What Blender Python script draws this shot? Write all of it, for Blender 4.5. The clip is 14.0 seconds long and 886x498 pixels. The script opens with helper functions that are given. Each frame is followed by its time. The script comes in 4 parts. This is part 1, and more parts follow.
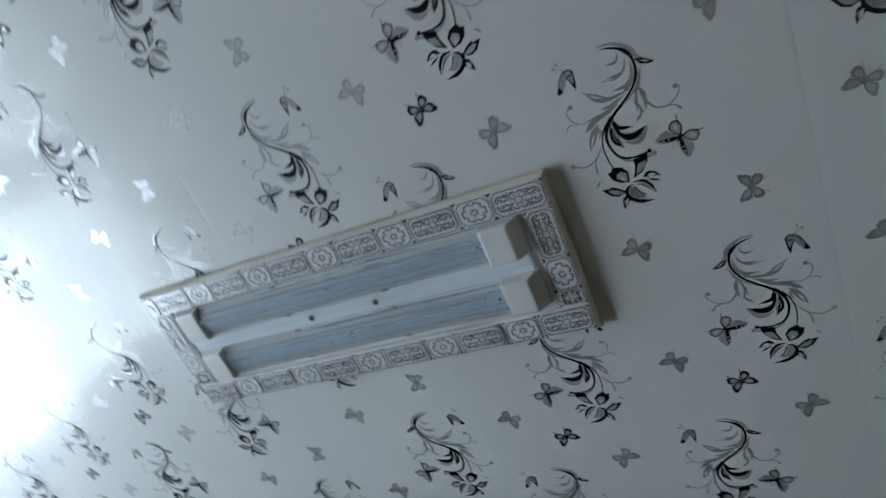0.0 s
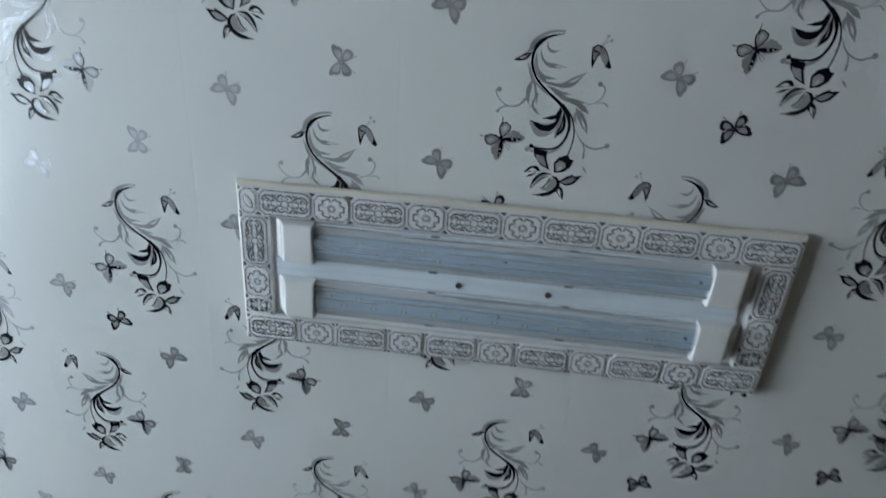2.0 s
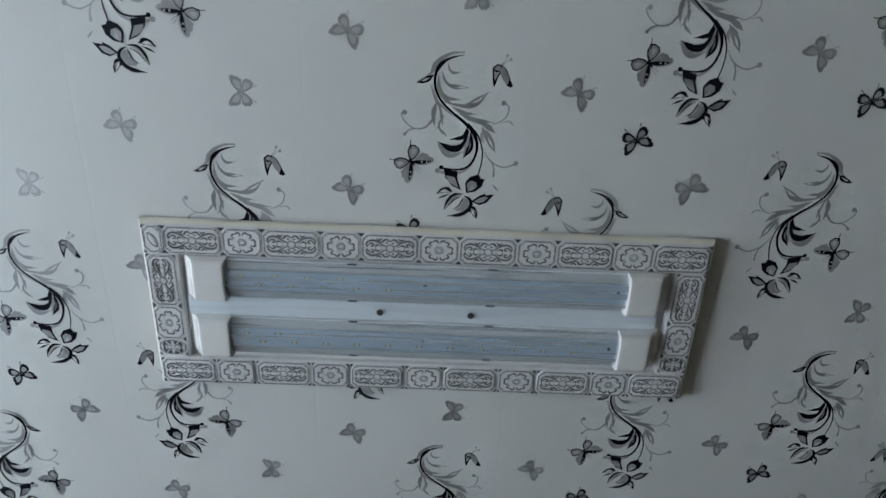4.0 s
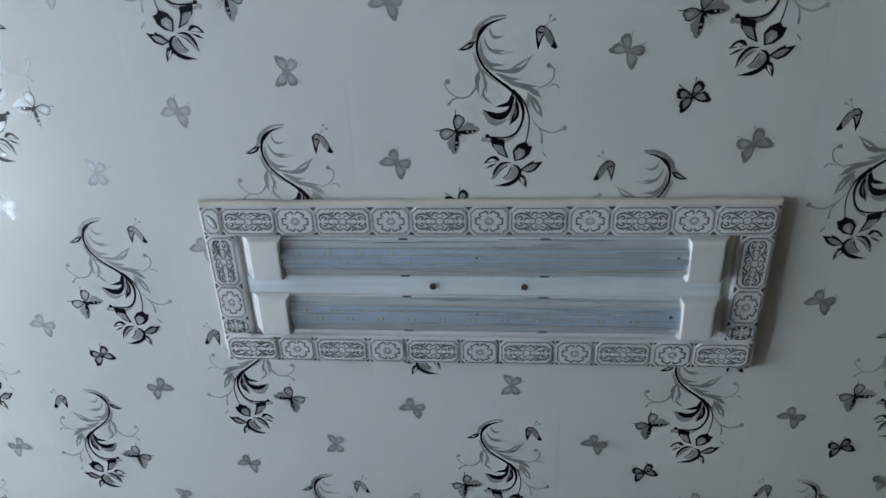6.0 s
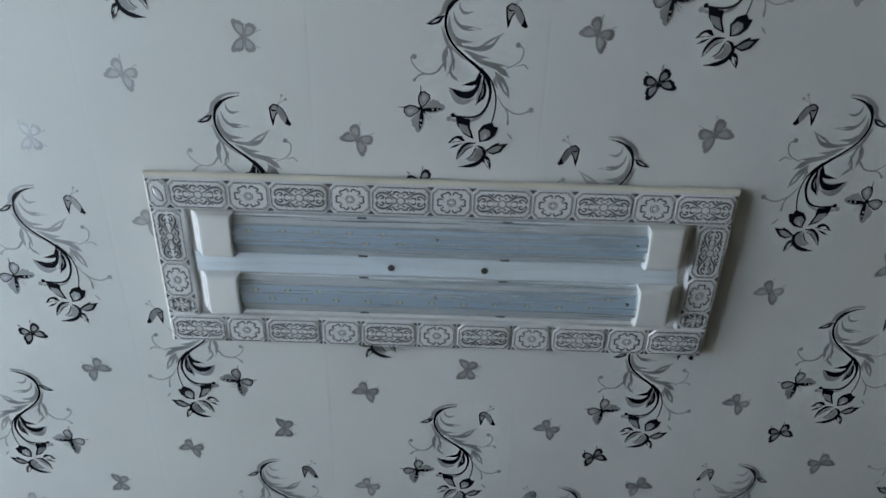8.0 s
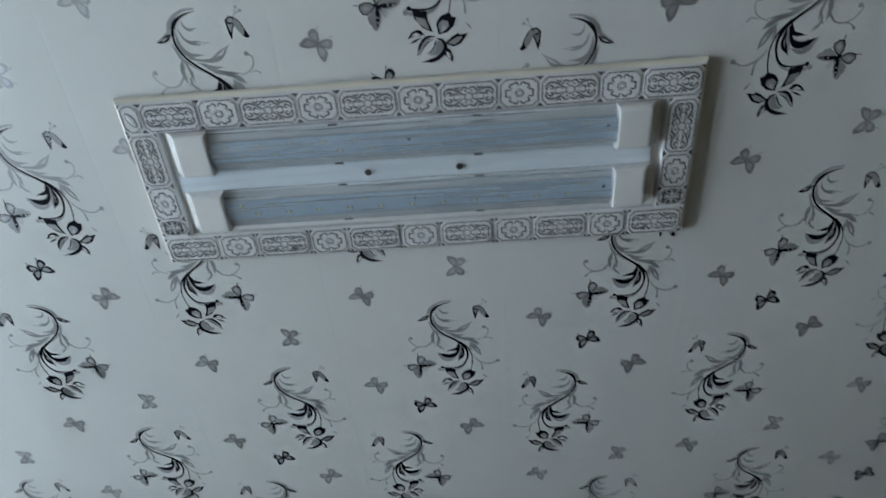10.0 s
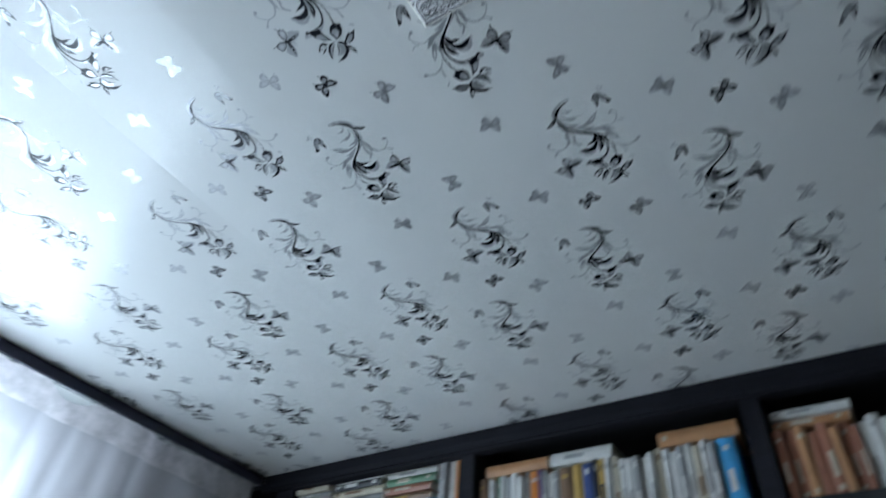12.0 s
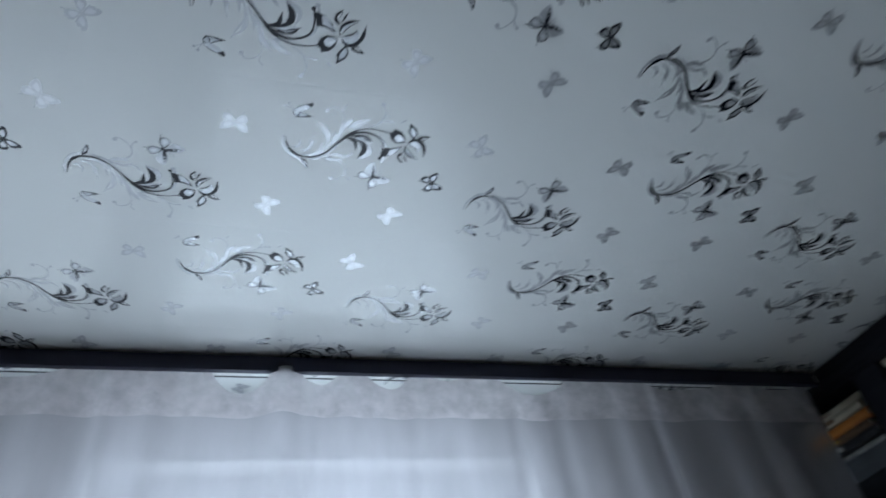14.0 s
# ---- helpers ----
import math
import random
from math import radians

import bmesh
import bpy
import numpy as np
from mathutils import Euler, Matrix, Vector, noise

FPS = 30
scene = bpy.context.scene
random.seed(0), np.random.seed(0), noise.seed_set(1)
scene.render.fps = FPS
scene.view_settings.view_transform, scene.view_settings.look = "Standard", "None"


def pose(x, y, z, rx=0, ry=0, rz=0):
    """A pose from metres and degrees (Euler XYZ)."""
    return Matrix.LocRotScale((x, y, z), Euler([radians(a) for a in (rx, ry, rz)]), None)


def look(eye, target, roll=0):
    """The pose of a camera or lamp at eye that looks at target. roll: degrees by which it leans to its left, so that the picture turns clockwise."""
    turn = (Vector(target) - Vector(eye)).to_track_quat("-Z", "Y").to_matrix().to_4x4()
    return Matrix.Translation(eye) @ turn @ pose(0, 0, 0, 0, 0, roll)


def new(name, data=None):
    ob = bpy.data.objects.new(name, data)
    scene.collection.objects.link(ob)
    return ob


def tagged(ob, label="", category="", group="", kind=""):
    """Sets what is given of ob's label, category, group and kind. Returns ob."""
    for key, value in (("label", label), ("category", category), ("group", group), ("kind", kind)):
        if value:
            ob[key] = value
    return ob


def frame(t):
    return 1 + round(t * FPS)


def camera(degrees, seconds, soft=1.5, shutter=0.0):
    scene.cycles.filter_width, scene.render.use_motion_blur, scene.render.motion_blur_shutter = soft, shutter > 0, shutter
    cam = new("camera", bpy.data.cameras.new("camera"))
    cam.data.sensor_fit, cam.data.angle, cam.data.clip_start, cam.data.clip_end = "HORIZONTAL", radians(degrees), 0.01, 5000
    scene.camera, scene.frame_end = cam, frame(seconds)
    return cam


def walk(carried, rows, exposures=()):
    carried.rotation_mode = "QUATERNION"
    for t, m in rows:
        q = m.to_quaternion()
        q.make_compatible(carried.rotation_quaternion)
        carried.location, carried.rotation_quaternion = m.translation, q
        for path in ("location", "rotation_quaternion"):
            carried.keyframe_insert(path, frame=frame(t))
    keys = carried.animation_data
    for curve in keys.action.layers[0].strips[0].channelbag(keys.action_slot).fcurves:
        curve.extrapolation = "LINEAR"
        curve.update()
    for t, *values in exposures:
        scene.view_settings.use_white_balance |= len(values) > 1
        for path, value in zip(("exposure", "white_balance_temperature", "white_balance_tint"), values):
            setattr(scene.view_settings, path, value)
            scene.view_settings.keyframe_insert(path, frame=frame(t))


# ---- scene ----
cam = camera(71.1, 14.0, soft=1.7, shutter=0.5)
PATH = [
    (0, (0.454, -0.184, 1.822), (-0.342, 0.54, 3.508), 27.3),
    (0.5, (0.332, -0.186, 1.824), (-0.275, 0.657, 3.534), 23.2),
    (1, (0.149, -0.206, 1.821), (-0.322, 0.513, 3.627), 20.3),
    (1.5, (0.026, -0.188, 1.819), (-0.292, 0.446, 3.689), 15.8),
    (2, (-0.078, -0.215, 1.806), (-0.195, 0.631, 3.614), 13.1),
    (2.5, (-0.096, -0.235, 1.783), (-0.012, 0.704, 3.547), 0.0),
    (3, (-0.049, -0.243, 1.803), (-0.018, 0.569, 3.63), 1.6),
    (3.2, (-0.048, -0.226, 1.815), (0.006, 0.547, 3.659), -0.2),
    (5.3, (-0.025, -0.207, 1.82), (-0.1, 0.589, 3.653), 5.1),
    (5.5, (-0.025, -0.201, 1.814), (-0.147, 0.606, 3.64), 8.7),
    (6, (-0.021, -0.198, 1.819), (-0.195, 0.617, 3.637), 11.1),
    (6.5, (-0.037, -0.186, 1.828), (-0.136, 0.614, 3.659), 7.4),
    (7, (-0.067, -0.185, 1.831), (-0.042, 0.606, 3.667), 0.1),
    (7.2, (-0.066, -0.187, 1.832), (-0.021, 0.612, 3.665), -0.6),
    (9.3, (0.012, -0.167, 1.812), (-0.105, 0.769, 3.576), 5.7),
    (9.5, (0.005, -0.163, 1.806), (-0.099, 0.788, 3.563), 4.2),
    (10, (0.011, -0.166, 1.802), (-0.056, 0.904, 3.49), -0.5),
    (10.5, (-0.006, -0.194, 1.796), (0.023, 0.965, 3.426), -5.0),
    (10.8, (-0.032, -0.219, 1.774), (-0.047, 1.012, 3.35), -4.9),
    (11, (-0.06, -0.223, 1.756), (-0.215, 1.082, 3.264), -1.7),
    (11.5, (-0.076, -0.148, 1.735), (-0.6, 1.154, 3.159), 3.5),
    (12, (-0.08, -0.042, 1.704), (-0.967, 1.145, 3.047), 5.9),
    (12.2, (-0.124, -0.004, 1.7), (-1.127, 1.142, 2.996), 3.5),
    (12.5, (-0.237, 0.051, 1.697), (-1.37, 1.113, 2.958), 0.7),
    (13, (-0.455, 0.077, 1.748), (-1.781, 0.913, 2.991), -4.9),
    (13.5, (-0.624, 0.133, 1.819), (-2.011, 0.827, 3.082), -8.2),
    (14, (-0.76, 0.152, 1.858), (-2.176, 0.637, 3.184), -8.4),
]
WINDOW_WATTS = 48.0
SKY_GLOW = 15.0
EXPOSURES = [(0.0, -0.94, 6450, 7), (2.0, -1.03, 6550, 7), (3.0, -0.97, 6850, 9), (5.4, -1.0, 6600, 8), (7.2, -0.98, 6650, 8), (9.5, -1.0, 6600, 6), (10.5, -1.0, 6600, 6), (11.0, -0.98, 6400, 6), (11.5, -1.04, 6250, 6), (12.0, -1.22, 6100, 6), (12.5, -1.56, 6100, 7), (13.0, -2.10, 6200, 10), (13.5, -2.43, 6250, 9), (14.0, -2.50, 6300, 9)]
walk(cam, [(t, look(eye, target, roll)) for t, eye, target, roll in PATH], EXPOSURES)

# ---- world and light ----
world = bpy.data.worlds.new("world")
scene.world = world
world.use_nodes = True
wn = world.node_tree.nodes
sky = wn.new("ShaderNodeTexSky")
sky.sky_type, sky.sun_disc = "NISHITA", False
sky.sun_elevation, sky.sun_rotation = radians(38), radians(60)
world.node_tree.links.new(sky.outputs[0], wn["Background"].inputs[0])
wn["Background"].inputs[1].default_value = 0.12

H = 2.5                      # underside of the ceiling
WX, SY = -1.95, 1.72         # window wall, wall behind the bookcase
EX, NY = 2.3, -2.6           # the other two walls
WINS = ((-0.165, 0.69, 0.95, 2.382), (-1.25, -0.235, 0.95, 2.275))   # window openings: y from, y to, z from, z to

for w, share in zip(WINS, (0.96, 0.28)):
    lamp = bpy.data.lights.new("window_daylight", "AREA")
    lamp.shape, lamp.size, lamp.size_y = "RECTANGLE", w[1] - w[0] - 0.11, w[3] - w[2] - 0.11
    lamp.energy, lamp.color, lamp.spread = WINDOW_WATTS * share * lamp.size * lamp.size_y, (0.69, 0.855, 1.0), radians(176)
    day = new("window_daylight", lamp)
    yc, zc = (w[0] + w[1]) / 2, (w[2] + w[3]) / 2
    day.matrix_world = look((WX - 0.02, yc, zc - 0.02), (0, yc, zc))


# ---- materials ----
def material(name, colour, rough=0.5, metal=0.0, vary=0.0, scale=30.0, bump=0.0, bump_scale=200.0, coat=0.0, coat_rough=0.1, stretch=(1, 1, 1), random_tint=0.0):
    m = bpy.data.materials.new(name)
    m.use_nodes = True
    t = m.node_tree
    n, l = t.nodes, t.links
    b = n["Principled BSDF"]
    b.inputs["Roughness"].default_value = rough
    b.inputs["Metallic"].default_value = metal
    b.inputs["Coat Weight"].default_value = coat
    b.inputs["Coat Roughness"].default_value = coat_rough
    b.inputs["Base Color"].default_value = (*colour, 1)
    co = n.new("ShaderNodeTexCoord")
    mp = n.new("ShaderNodeMapping")
    mp.inputs["Scale"].default_value = stretch
    l.new(co.outputs["Object"], mp.inputs["Vector"])
    last = None
    if vary:
        big = n.new("ShaderNodeTexNoise")
        big.inputs["Scale"].default_value = scale
        big.inputs["Detail"].default_value = 6
        l.new(mp.outputs[0], big.inputs["Vector"])
        ramp = n.new("ShaderNodeMapRange")
        ramp.inputs["From Min"].default_value, ramp.inputs["From Max"].default_value = 0.2, 0.8
        ramp.inputs["To Min"].default_value, ramp.inputs["To Max"].default_value = 1 - vary, 1 + vary
        l.new(big.outputs["Fac"], ramp.inputs["Value"])
        hsv = n.new("ShaderNodeHueSaturation")
        hsv.inputs["Color"].default_value = (*colour, 1)
        l.new(ramp.outputs[0], hsv.inputs["Value"])
        if random_tint:
            oi = n.new("ShaderNodeObjectInfo")
            rr = n.new("ShaderNodeMapRange")
            rr.inputs["To Min"].default_value, rr.inputs["To Max"].default_value = 1 - random_tint, 1 + random_tint
            l.new(oi.outputs["Random"], rr.inputs["Value"])
            l.new(rr.outputs[0], hsv.inputs["Saturation"])
        l.new(hsv.outputs[0], b.inputs["Base Color"])
        rg = n.new("ShaderNodeMapRange")
        rg.inputs["From Min"].default_value, rg.inputs["From Max"].default_value = 0.1, 0.9
        rg.inputs["To Min"].default_value, rg.inputs["To Max"].default_value = max(rough - 0.06, 0.03), min(rough + 0.06, 1)
        l.new(big.outputs["Fac"], rg.inputs["Value"])
        l.new(rg.outputs[0], b.inputs["Roughness"])
    if bump:
        fine = n.new("ShaderNodeTexNoise")
        fine.inputs["Scale"].default_value = bump_scale
        fine.inputs["Detail"].default_value = 4
        l.new(mp.outputs[0], fine.inputs["Vector"])
        bp = n.new("ShaderNodeBump")
        bp.inputs["Strength"].default_value = bump
        bp.inputs["Distance"].default_value = 0.002
        l.new(fine.outputs["Fac"], bp.inputs["Height"])
        l.new(bp.outputs[0], b.inputs["Normal"])
    return m


PANEL = material("white_pvc_panel", (0.77, 0.78, 0.77), 0.42, vary=0.015, scale=3, bump=0.05, bump_scale=9, coat=0.62, coat_rough=0.135)
SILVER = material("silver_ink", (0.45, 0.46, 0.48), 0.33, metal=0.55, vary=0.05, scale=60)
BLACK = material("black_ink", (0.010, 0.011, 0.017), 0.30, vary=0.15, scale=50)
PEARL = material("pearl_ink", (0.60, 0.61, 0.63), 0.34, metal=0.45, vary=0.05, scale=60)
PLASTIC = material("white_plastic", (0.84, 0.84, 0.83), 0.2, vary=0.02, scale=25, bump=0.03)
CREAM = material("cream_moulding_edge", (0.84, 0.80, 0.70), 0.45, vary=0.06, scale=20)
TILE = material("silvered_white_moulding", (0.92, 0.92, 0.93), 0.18, metal=0.10, vary=0.06, scale=90, bump=0.4, bump_scale=260, coat=0.5, coat_rough=0.12)
PATINA = material("grey_patina", (0.20, 0.205, 0.225), 0.24, metal=0.4, vary=0.2, scale=120)
REFLECTOR = material("pale_blue_board", (0.66, 0.82, 1.0), 0.25, metal=0.0, vary=0.03, scale=12, stretch=(0.6, 12, 12))
LED = material("led_chip", (0.90, 0.85, 0.62), 0.3, vary=0.1, scale=300)
HOUSING = material("white_tube_enamel", (0.90, 0.93, 0.96), 0.22, vary=0.03, scale=10, stretch=(0.5, 8, 8))
CHANNEL = material("bluish_white_enamel", (0.76, 0.83, 0.89), 0.28, vary=0.03, scale=10, stretch=(0.5, 8, 8))
HOLE = material("dark_screw", (0.05, 0.05, 0.055), 0.5, metal=0.3, vary=0.1, scale=200)
DARKWOOD = material("black_stained_wood", (0.014, 0.014, 0.019), 0.5, vary=0.35, scale=6, bump=0.15, bump_scale=60, stretch=(1, 12, 12))
STRIP = material("dark_navy_fascia", (0.046, 0.047, 0.080), 0.5, vary=0.2, scale=8, bump=0.05)
LAMINATE = material("grey_laminate", (0.105, 0.115, 0.13), 0.42, vary=0.2, scale=8, bump=0.05, stretch=(1, 8, 8))
SHELF = material("dark_grey_laminate", (0.030, 0.031, 0.034), 0.45, vary=0.2, scale=8, bump=0.05, stretch=(1, 8, 8))
CORNICE = material("black_cornice", (0.011, 0.011, 0.015), 0.75, vary=0.3, scale=10, stretch=(1, 10, 10))
MATTBLACK = material("matt_black_board", (0.012, 0.012, 0.014), 0.85, vary=0.2, scale=10)
WALLPAPER = material("pale_wallpaper", (0.34, 0.30, 0.245), 0.75, vary=0.06, scale=5, bump=0.2, bump_scale=150)
FLOOR = material("laminate_floor", (0.16, 0.115, 0.075), 0.4, vary=0.25, scale=4, stretch=(1, 14, 1))
PLASTER = material("white_plaster", (0.74, 0.74, 0.75), 0.8, vary=0.05, scale=6, bump=0.15, bump_scale=120)
WINFRAME = material("white_window_plastic", (0.82, 0.83, 0.84), 0.3, vary=0.02, scale=10)
PAPER = material("book_pages", (0.66, 0.62, 0.52), 0.8, vary=0.12, scale=40, stretch=(1, 1, 30))

for dull, level in ((PANEL, 0.2), (BLACK, 0.22), (DARKWOOD, 0.2), (CORNICE, 0.15), (MATTBLACK, 0.2), (SHELF, 0.3), (STRIP, 0.3)):
    dull.node_tree.nodes["Principled BSDF"].inputs["Specular IOR Level"].default_value = level


def clear_cover():
    m = bpy.data.materials.new("clear_ribbed_plastic")
    m.use_nodes = True
    t = m.node_tree
    n, l = t.nodes, t.links
    n.remove(n["Principled BSDF"])
    tr, gl, df = n.new("ShaderNodeBsdfTransparent"), n.new("ShaderNodeBsdfGlossy"), n.new("ShaderNodeBsdfDiffuse")
    tr.inputs[0].default_value = (0.98, 0.99, 1.0, 1)
    gl.inputs["Roughness"].default_value = 0.12
    df.inputs[0].default_value = (0.86, 0.94, 1.0, 1)
    co, mp, nz, rp = n.new("ShaderNodeTexCoord"), n.new("ShaderNodeMapping"), n.new("ShaderNodeTexNoise"), n.new("ShaderNodeMapRange")
    mp.inputs["Scale"].default_value = (3.5, 150, 150)
    nz.inputs["Scale"].default_value, nz.inputs["Detail"].default_value = 1.0, 6
    rp.inputs["From Min"].default_value, rp.inputs["From Max"].default_value = 0.3, 0.72
    rp.inputs["To Min"].default_value, rp.inputs["To Max"].default_value = 0.23, 0.29
    bp = n.new("ShaderNodeBump")
    bp.inputs["Strength"].default_value, bp.inputs["Distance"].default_value = 0.12, 0.001
    l.new(nz.outputs["Fac"], bp.inputs["Height"])
    l.new(bp.outputs[0], gl.inputs["Normal"])
    l.new(co.outputs["Object"], mp.inputs[0])
    l.new(mp.outputs[0], nz.inputs["Vector"])
    l.new(nz.outputs["Fac"], rp.inputs["Value"])
    a, b = n.new("ShaderNodeMixShader"), n.new("ShaderNodeMixShader")
    fr = n.new("ShaderNodeFresnel")
    fr.inputs[0].default_value = 1.28
    l.new(rp.outputs[0], a.inputs[0])
    l.new(tr.outputs[0], a.inputs[1])
    l.new(df.outputs[0], a.inputs[2])
    l.new(fr.outputs[0], b.inputs[0])
    l.new(a.outputs[0], b.inputs[1])
    l.new(gl.outputs[0], b.inputs[2])
    l.new(b.outputs[0], n["Material Output"].inputs[0])
    return m


def tulle(name, lo, hi, scale, tint, stretch=(1, 1, 1)):
    """Net cloth: thread density between lo and hi, in a lace of noise."""
    m = bpy.data.materials.new(name)
    m.use_nodes = True
    t = m.node_tree
    n, l = t.nodes, t.links
    n.remove(n["Principled BSDF"])
    tr, df, ts = n.new("ShaderNodeBsdfTransparent"), n.new("ShaderNodeBsdfDiffuse"), n.new("ShaderNodeBsdfTranslucent")
    df.inputs[0].default_value = ts.inputs[0].default_value = (*tint, 1)
    co, nz, rp = n.new("ShaderNodeTexCoord"), n.new("ShaderNodeTexNoise"), n.new("ShaderNodeMapRange")
    nz.inputs["Scale"].default_value, nz.inputs["Detail"].default_value, nz.inputs["Roughness"].default_value = scale, 7, 0.65
    rp.inputs["From Min"].default_value, rp.inputs["From Max"].default_value = 0.38, 0.62
    rp.inputs["To Min"].default_value, rp.inputs["To Max"].default_value = lo, hi
    mp = n.new("ShaderNodeMapping")
    mp.inputs["Scale"].default_value = stretch
    l.new(co.outputs["Object"], mp.inputs["Vector"])
    l.new(mp.outputs[0], nz.inputs["Vector"])
    l.new(nz.outputs["Fac"], rp.inputs["Value"])
    a, b = n.new("ShaderNodeMixShader"), n.new("ShaderNodeMixShader")
    a.inputs[0].default_value = 0.62
    # threads bend part of the light that passes between them
    rf, c = n.new("ShaderNodeBsdfRefraction"), n.new("ShaderNodeMixShader")
    rf.inputs["Roughness"].default_value, rf.inputs["IOR"].default_value = 0.45, 1.12
    c.inputs[0].default_value = 0.3
    l.new(tr.outputs[0], c.inputs[1])
    l.new(rf.outputs[0], c.inputs[2])
    l.new(df.outputs[0], a.inputs[1])
    l.new(ts.outputs[0], a.inputs[2])
    l.new(rp.outputs[0], b.inputs[0])
    l.new(c.outputs[0], b.inputs[1])
    l.new(a.outputs[0], b.inputs[2])
    l.new(b.outputs[0], n["Material Output"].inputs[0])
    return m


CLEAR = clear_cover()
TULLE = tulle("white_tulle", 0.44, 0.57, 12, (0.64, 0.62, 0.66), (1, 1, 0.25))
LACE = tulle("lace_heading", 0.50, 0.98, 26, (0.76, 0.72, 0.73))


# ---- mesh helpers ----
def mesh_of(name, bm, mats):
    me = bpy.data.meshes.new(name)
    bm.normal_update()
    bm.to_mesh(me)
    bm.free()
    for m in mats if isinstance(mats, (list, tuple)) else [mats]:
        me.materials.append(m)
    return me


def part(name, bm, mats, parent=None, label="", smooth=False, m=None):
    me = bm if isinstance(bm, bpy.types.Mesh) else mesh_of(name, bm, mats)
    ob = new(name, me)
    if smooth:
        for p in me.polygons:
            p.use_smooth = True
    ob.parent = parent
    if m is not None:
        ob.matrix_basis = m
    return tagged(ob, label)


def thing(name, label, category, at=(0, 0, 0), group="", kind=""):
    ob = new(name)
    ob.location = at
    return tagged(ob, label, category, group, kind)


def box(bm, lo, hi, bevel=0.0, segs=2, mat=0):
    c = [(a + b) / 2 for a, b in zip(lo, hi)]
    d = [b - a for a, b in zip(lo, hi)]
    r = bmesh.ops.create_cube(bm, size=1, matrix=Matrix.Translation(c) @ Matrix.Diagonal((*d, 1)))
    if bevel:
        es = list({e for v in r["verts"] for e in v.link_edges})
        r = bmesh.ops.bevel(bm, geom=es, offset=bevel, segments=segs, profile=0.7, affect="EDGES")
        fs = r["faces"]
    else:
        fs = {f for v in r["verts"] for f in v.link_faces}
    for f in fs:
        f.material_index = mat
    return bm


def spline(pts, n):
    """Points along a smooth curve through pts."""
    p = [Vector(q) for q in pts]
    p = [2 * p[0] - p[1]] + p + [2 * p[-1] - p[-2]]
    out = []
    spans = len(p) - 3
    for i in range(n + 1):
        s = i / n * spans
        k = min(int(s), spans - 1)
        t = s - k
        a, b, c, d = p[k:k + 4]
        out.append(0.5 * ((2 * b) + (c - a) * t + (2 * a - 5 * b + 4 * c - d) * t * t + (3 * b - a - 3 * c + d) * t ** 3))
    return out


def ribbon(bm, pts, widths, z, mat, n=None, unit=0.001):
    """A flat stroke along pts (in mm) that swells and tapers through widths (mm)."""
    n = n or max(8, 6 * (len(pts) - 1))
    line = spline(pts, n)
    row = []
    for i, p in enumerate(line):
        d = (line[min(i + 1, n)] - line[max(i - 1, 0)])
        d = d.normalized() if d.length > 1e-9 else Vector((1, 0))
        s = i / n * (len(widths) - 1)
        k = min(int(s), len(widths) - 2)
        f = s - k
        f = f * f * (3 - 2 * f)
        w = (widths[k] * (1 - f) + widths[k + 1] * f) / 2
        o = Vector((-d.y, d.x)) * w
        row.append([bm.verts.new(((p + o).x * unit, (p + o).y * unit, z)), bm.verts.new(((p - o).x * unit, (p - o).y * unit, z))])
    for a, b in zip(row, row[1:]):
        f = bm.faces.new((a[0], b[0], b[1], a[1]))
        f.material_index = mat


def dot(bm, x, y, r, z, mat, n=10, unit=0.001):
    f = bm.faces.new([bm.verts.new(((x + r * math.cos(2 * math.pi * i / n)) * unit, (y + r * math.sin(2 * math.pi * i / n)) * unit, z)) for i in range(n)])
    f.material_index = mat


def plate(bm, pts, z, mat, unit=0.001):
    f = bm.faces.new([bm.verts.new((x * unit, y * unit, z)) for x, y in pts])
    f.material_index = mat


# ---- printed ornament of the ceiling panels ----
class Layer:
    """Ink lies in thin coats, each a little below the last."""
    def __init__(self):
        self.z = 0.0

    def __call__(self):
        self.z -= 0.000006
        return self.z


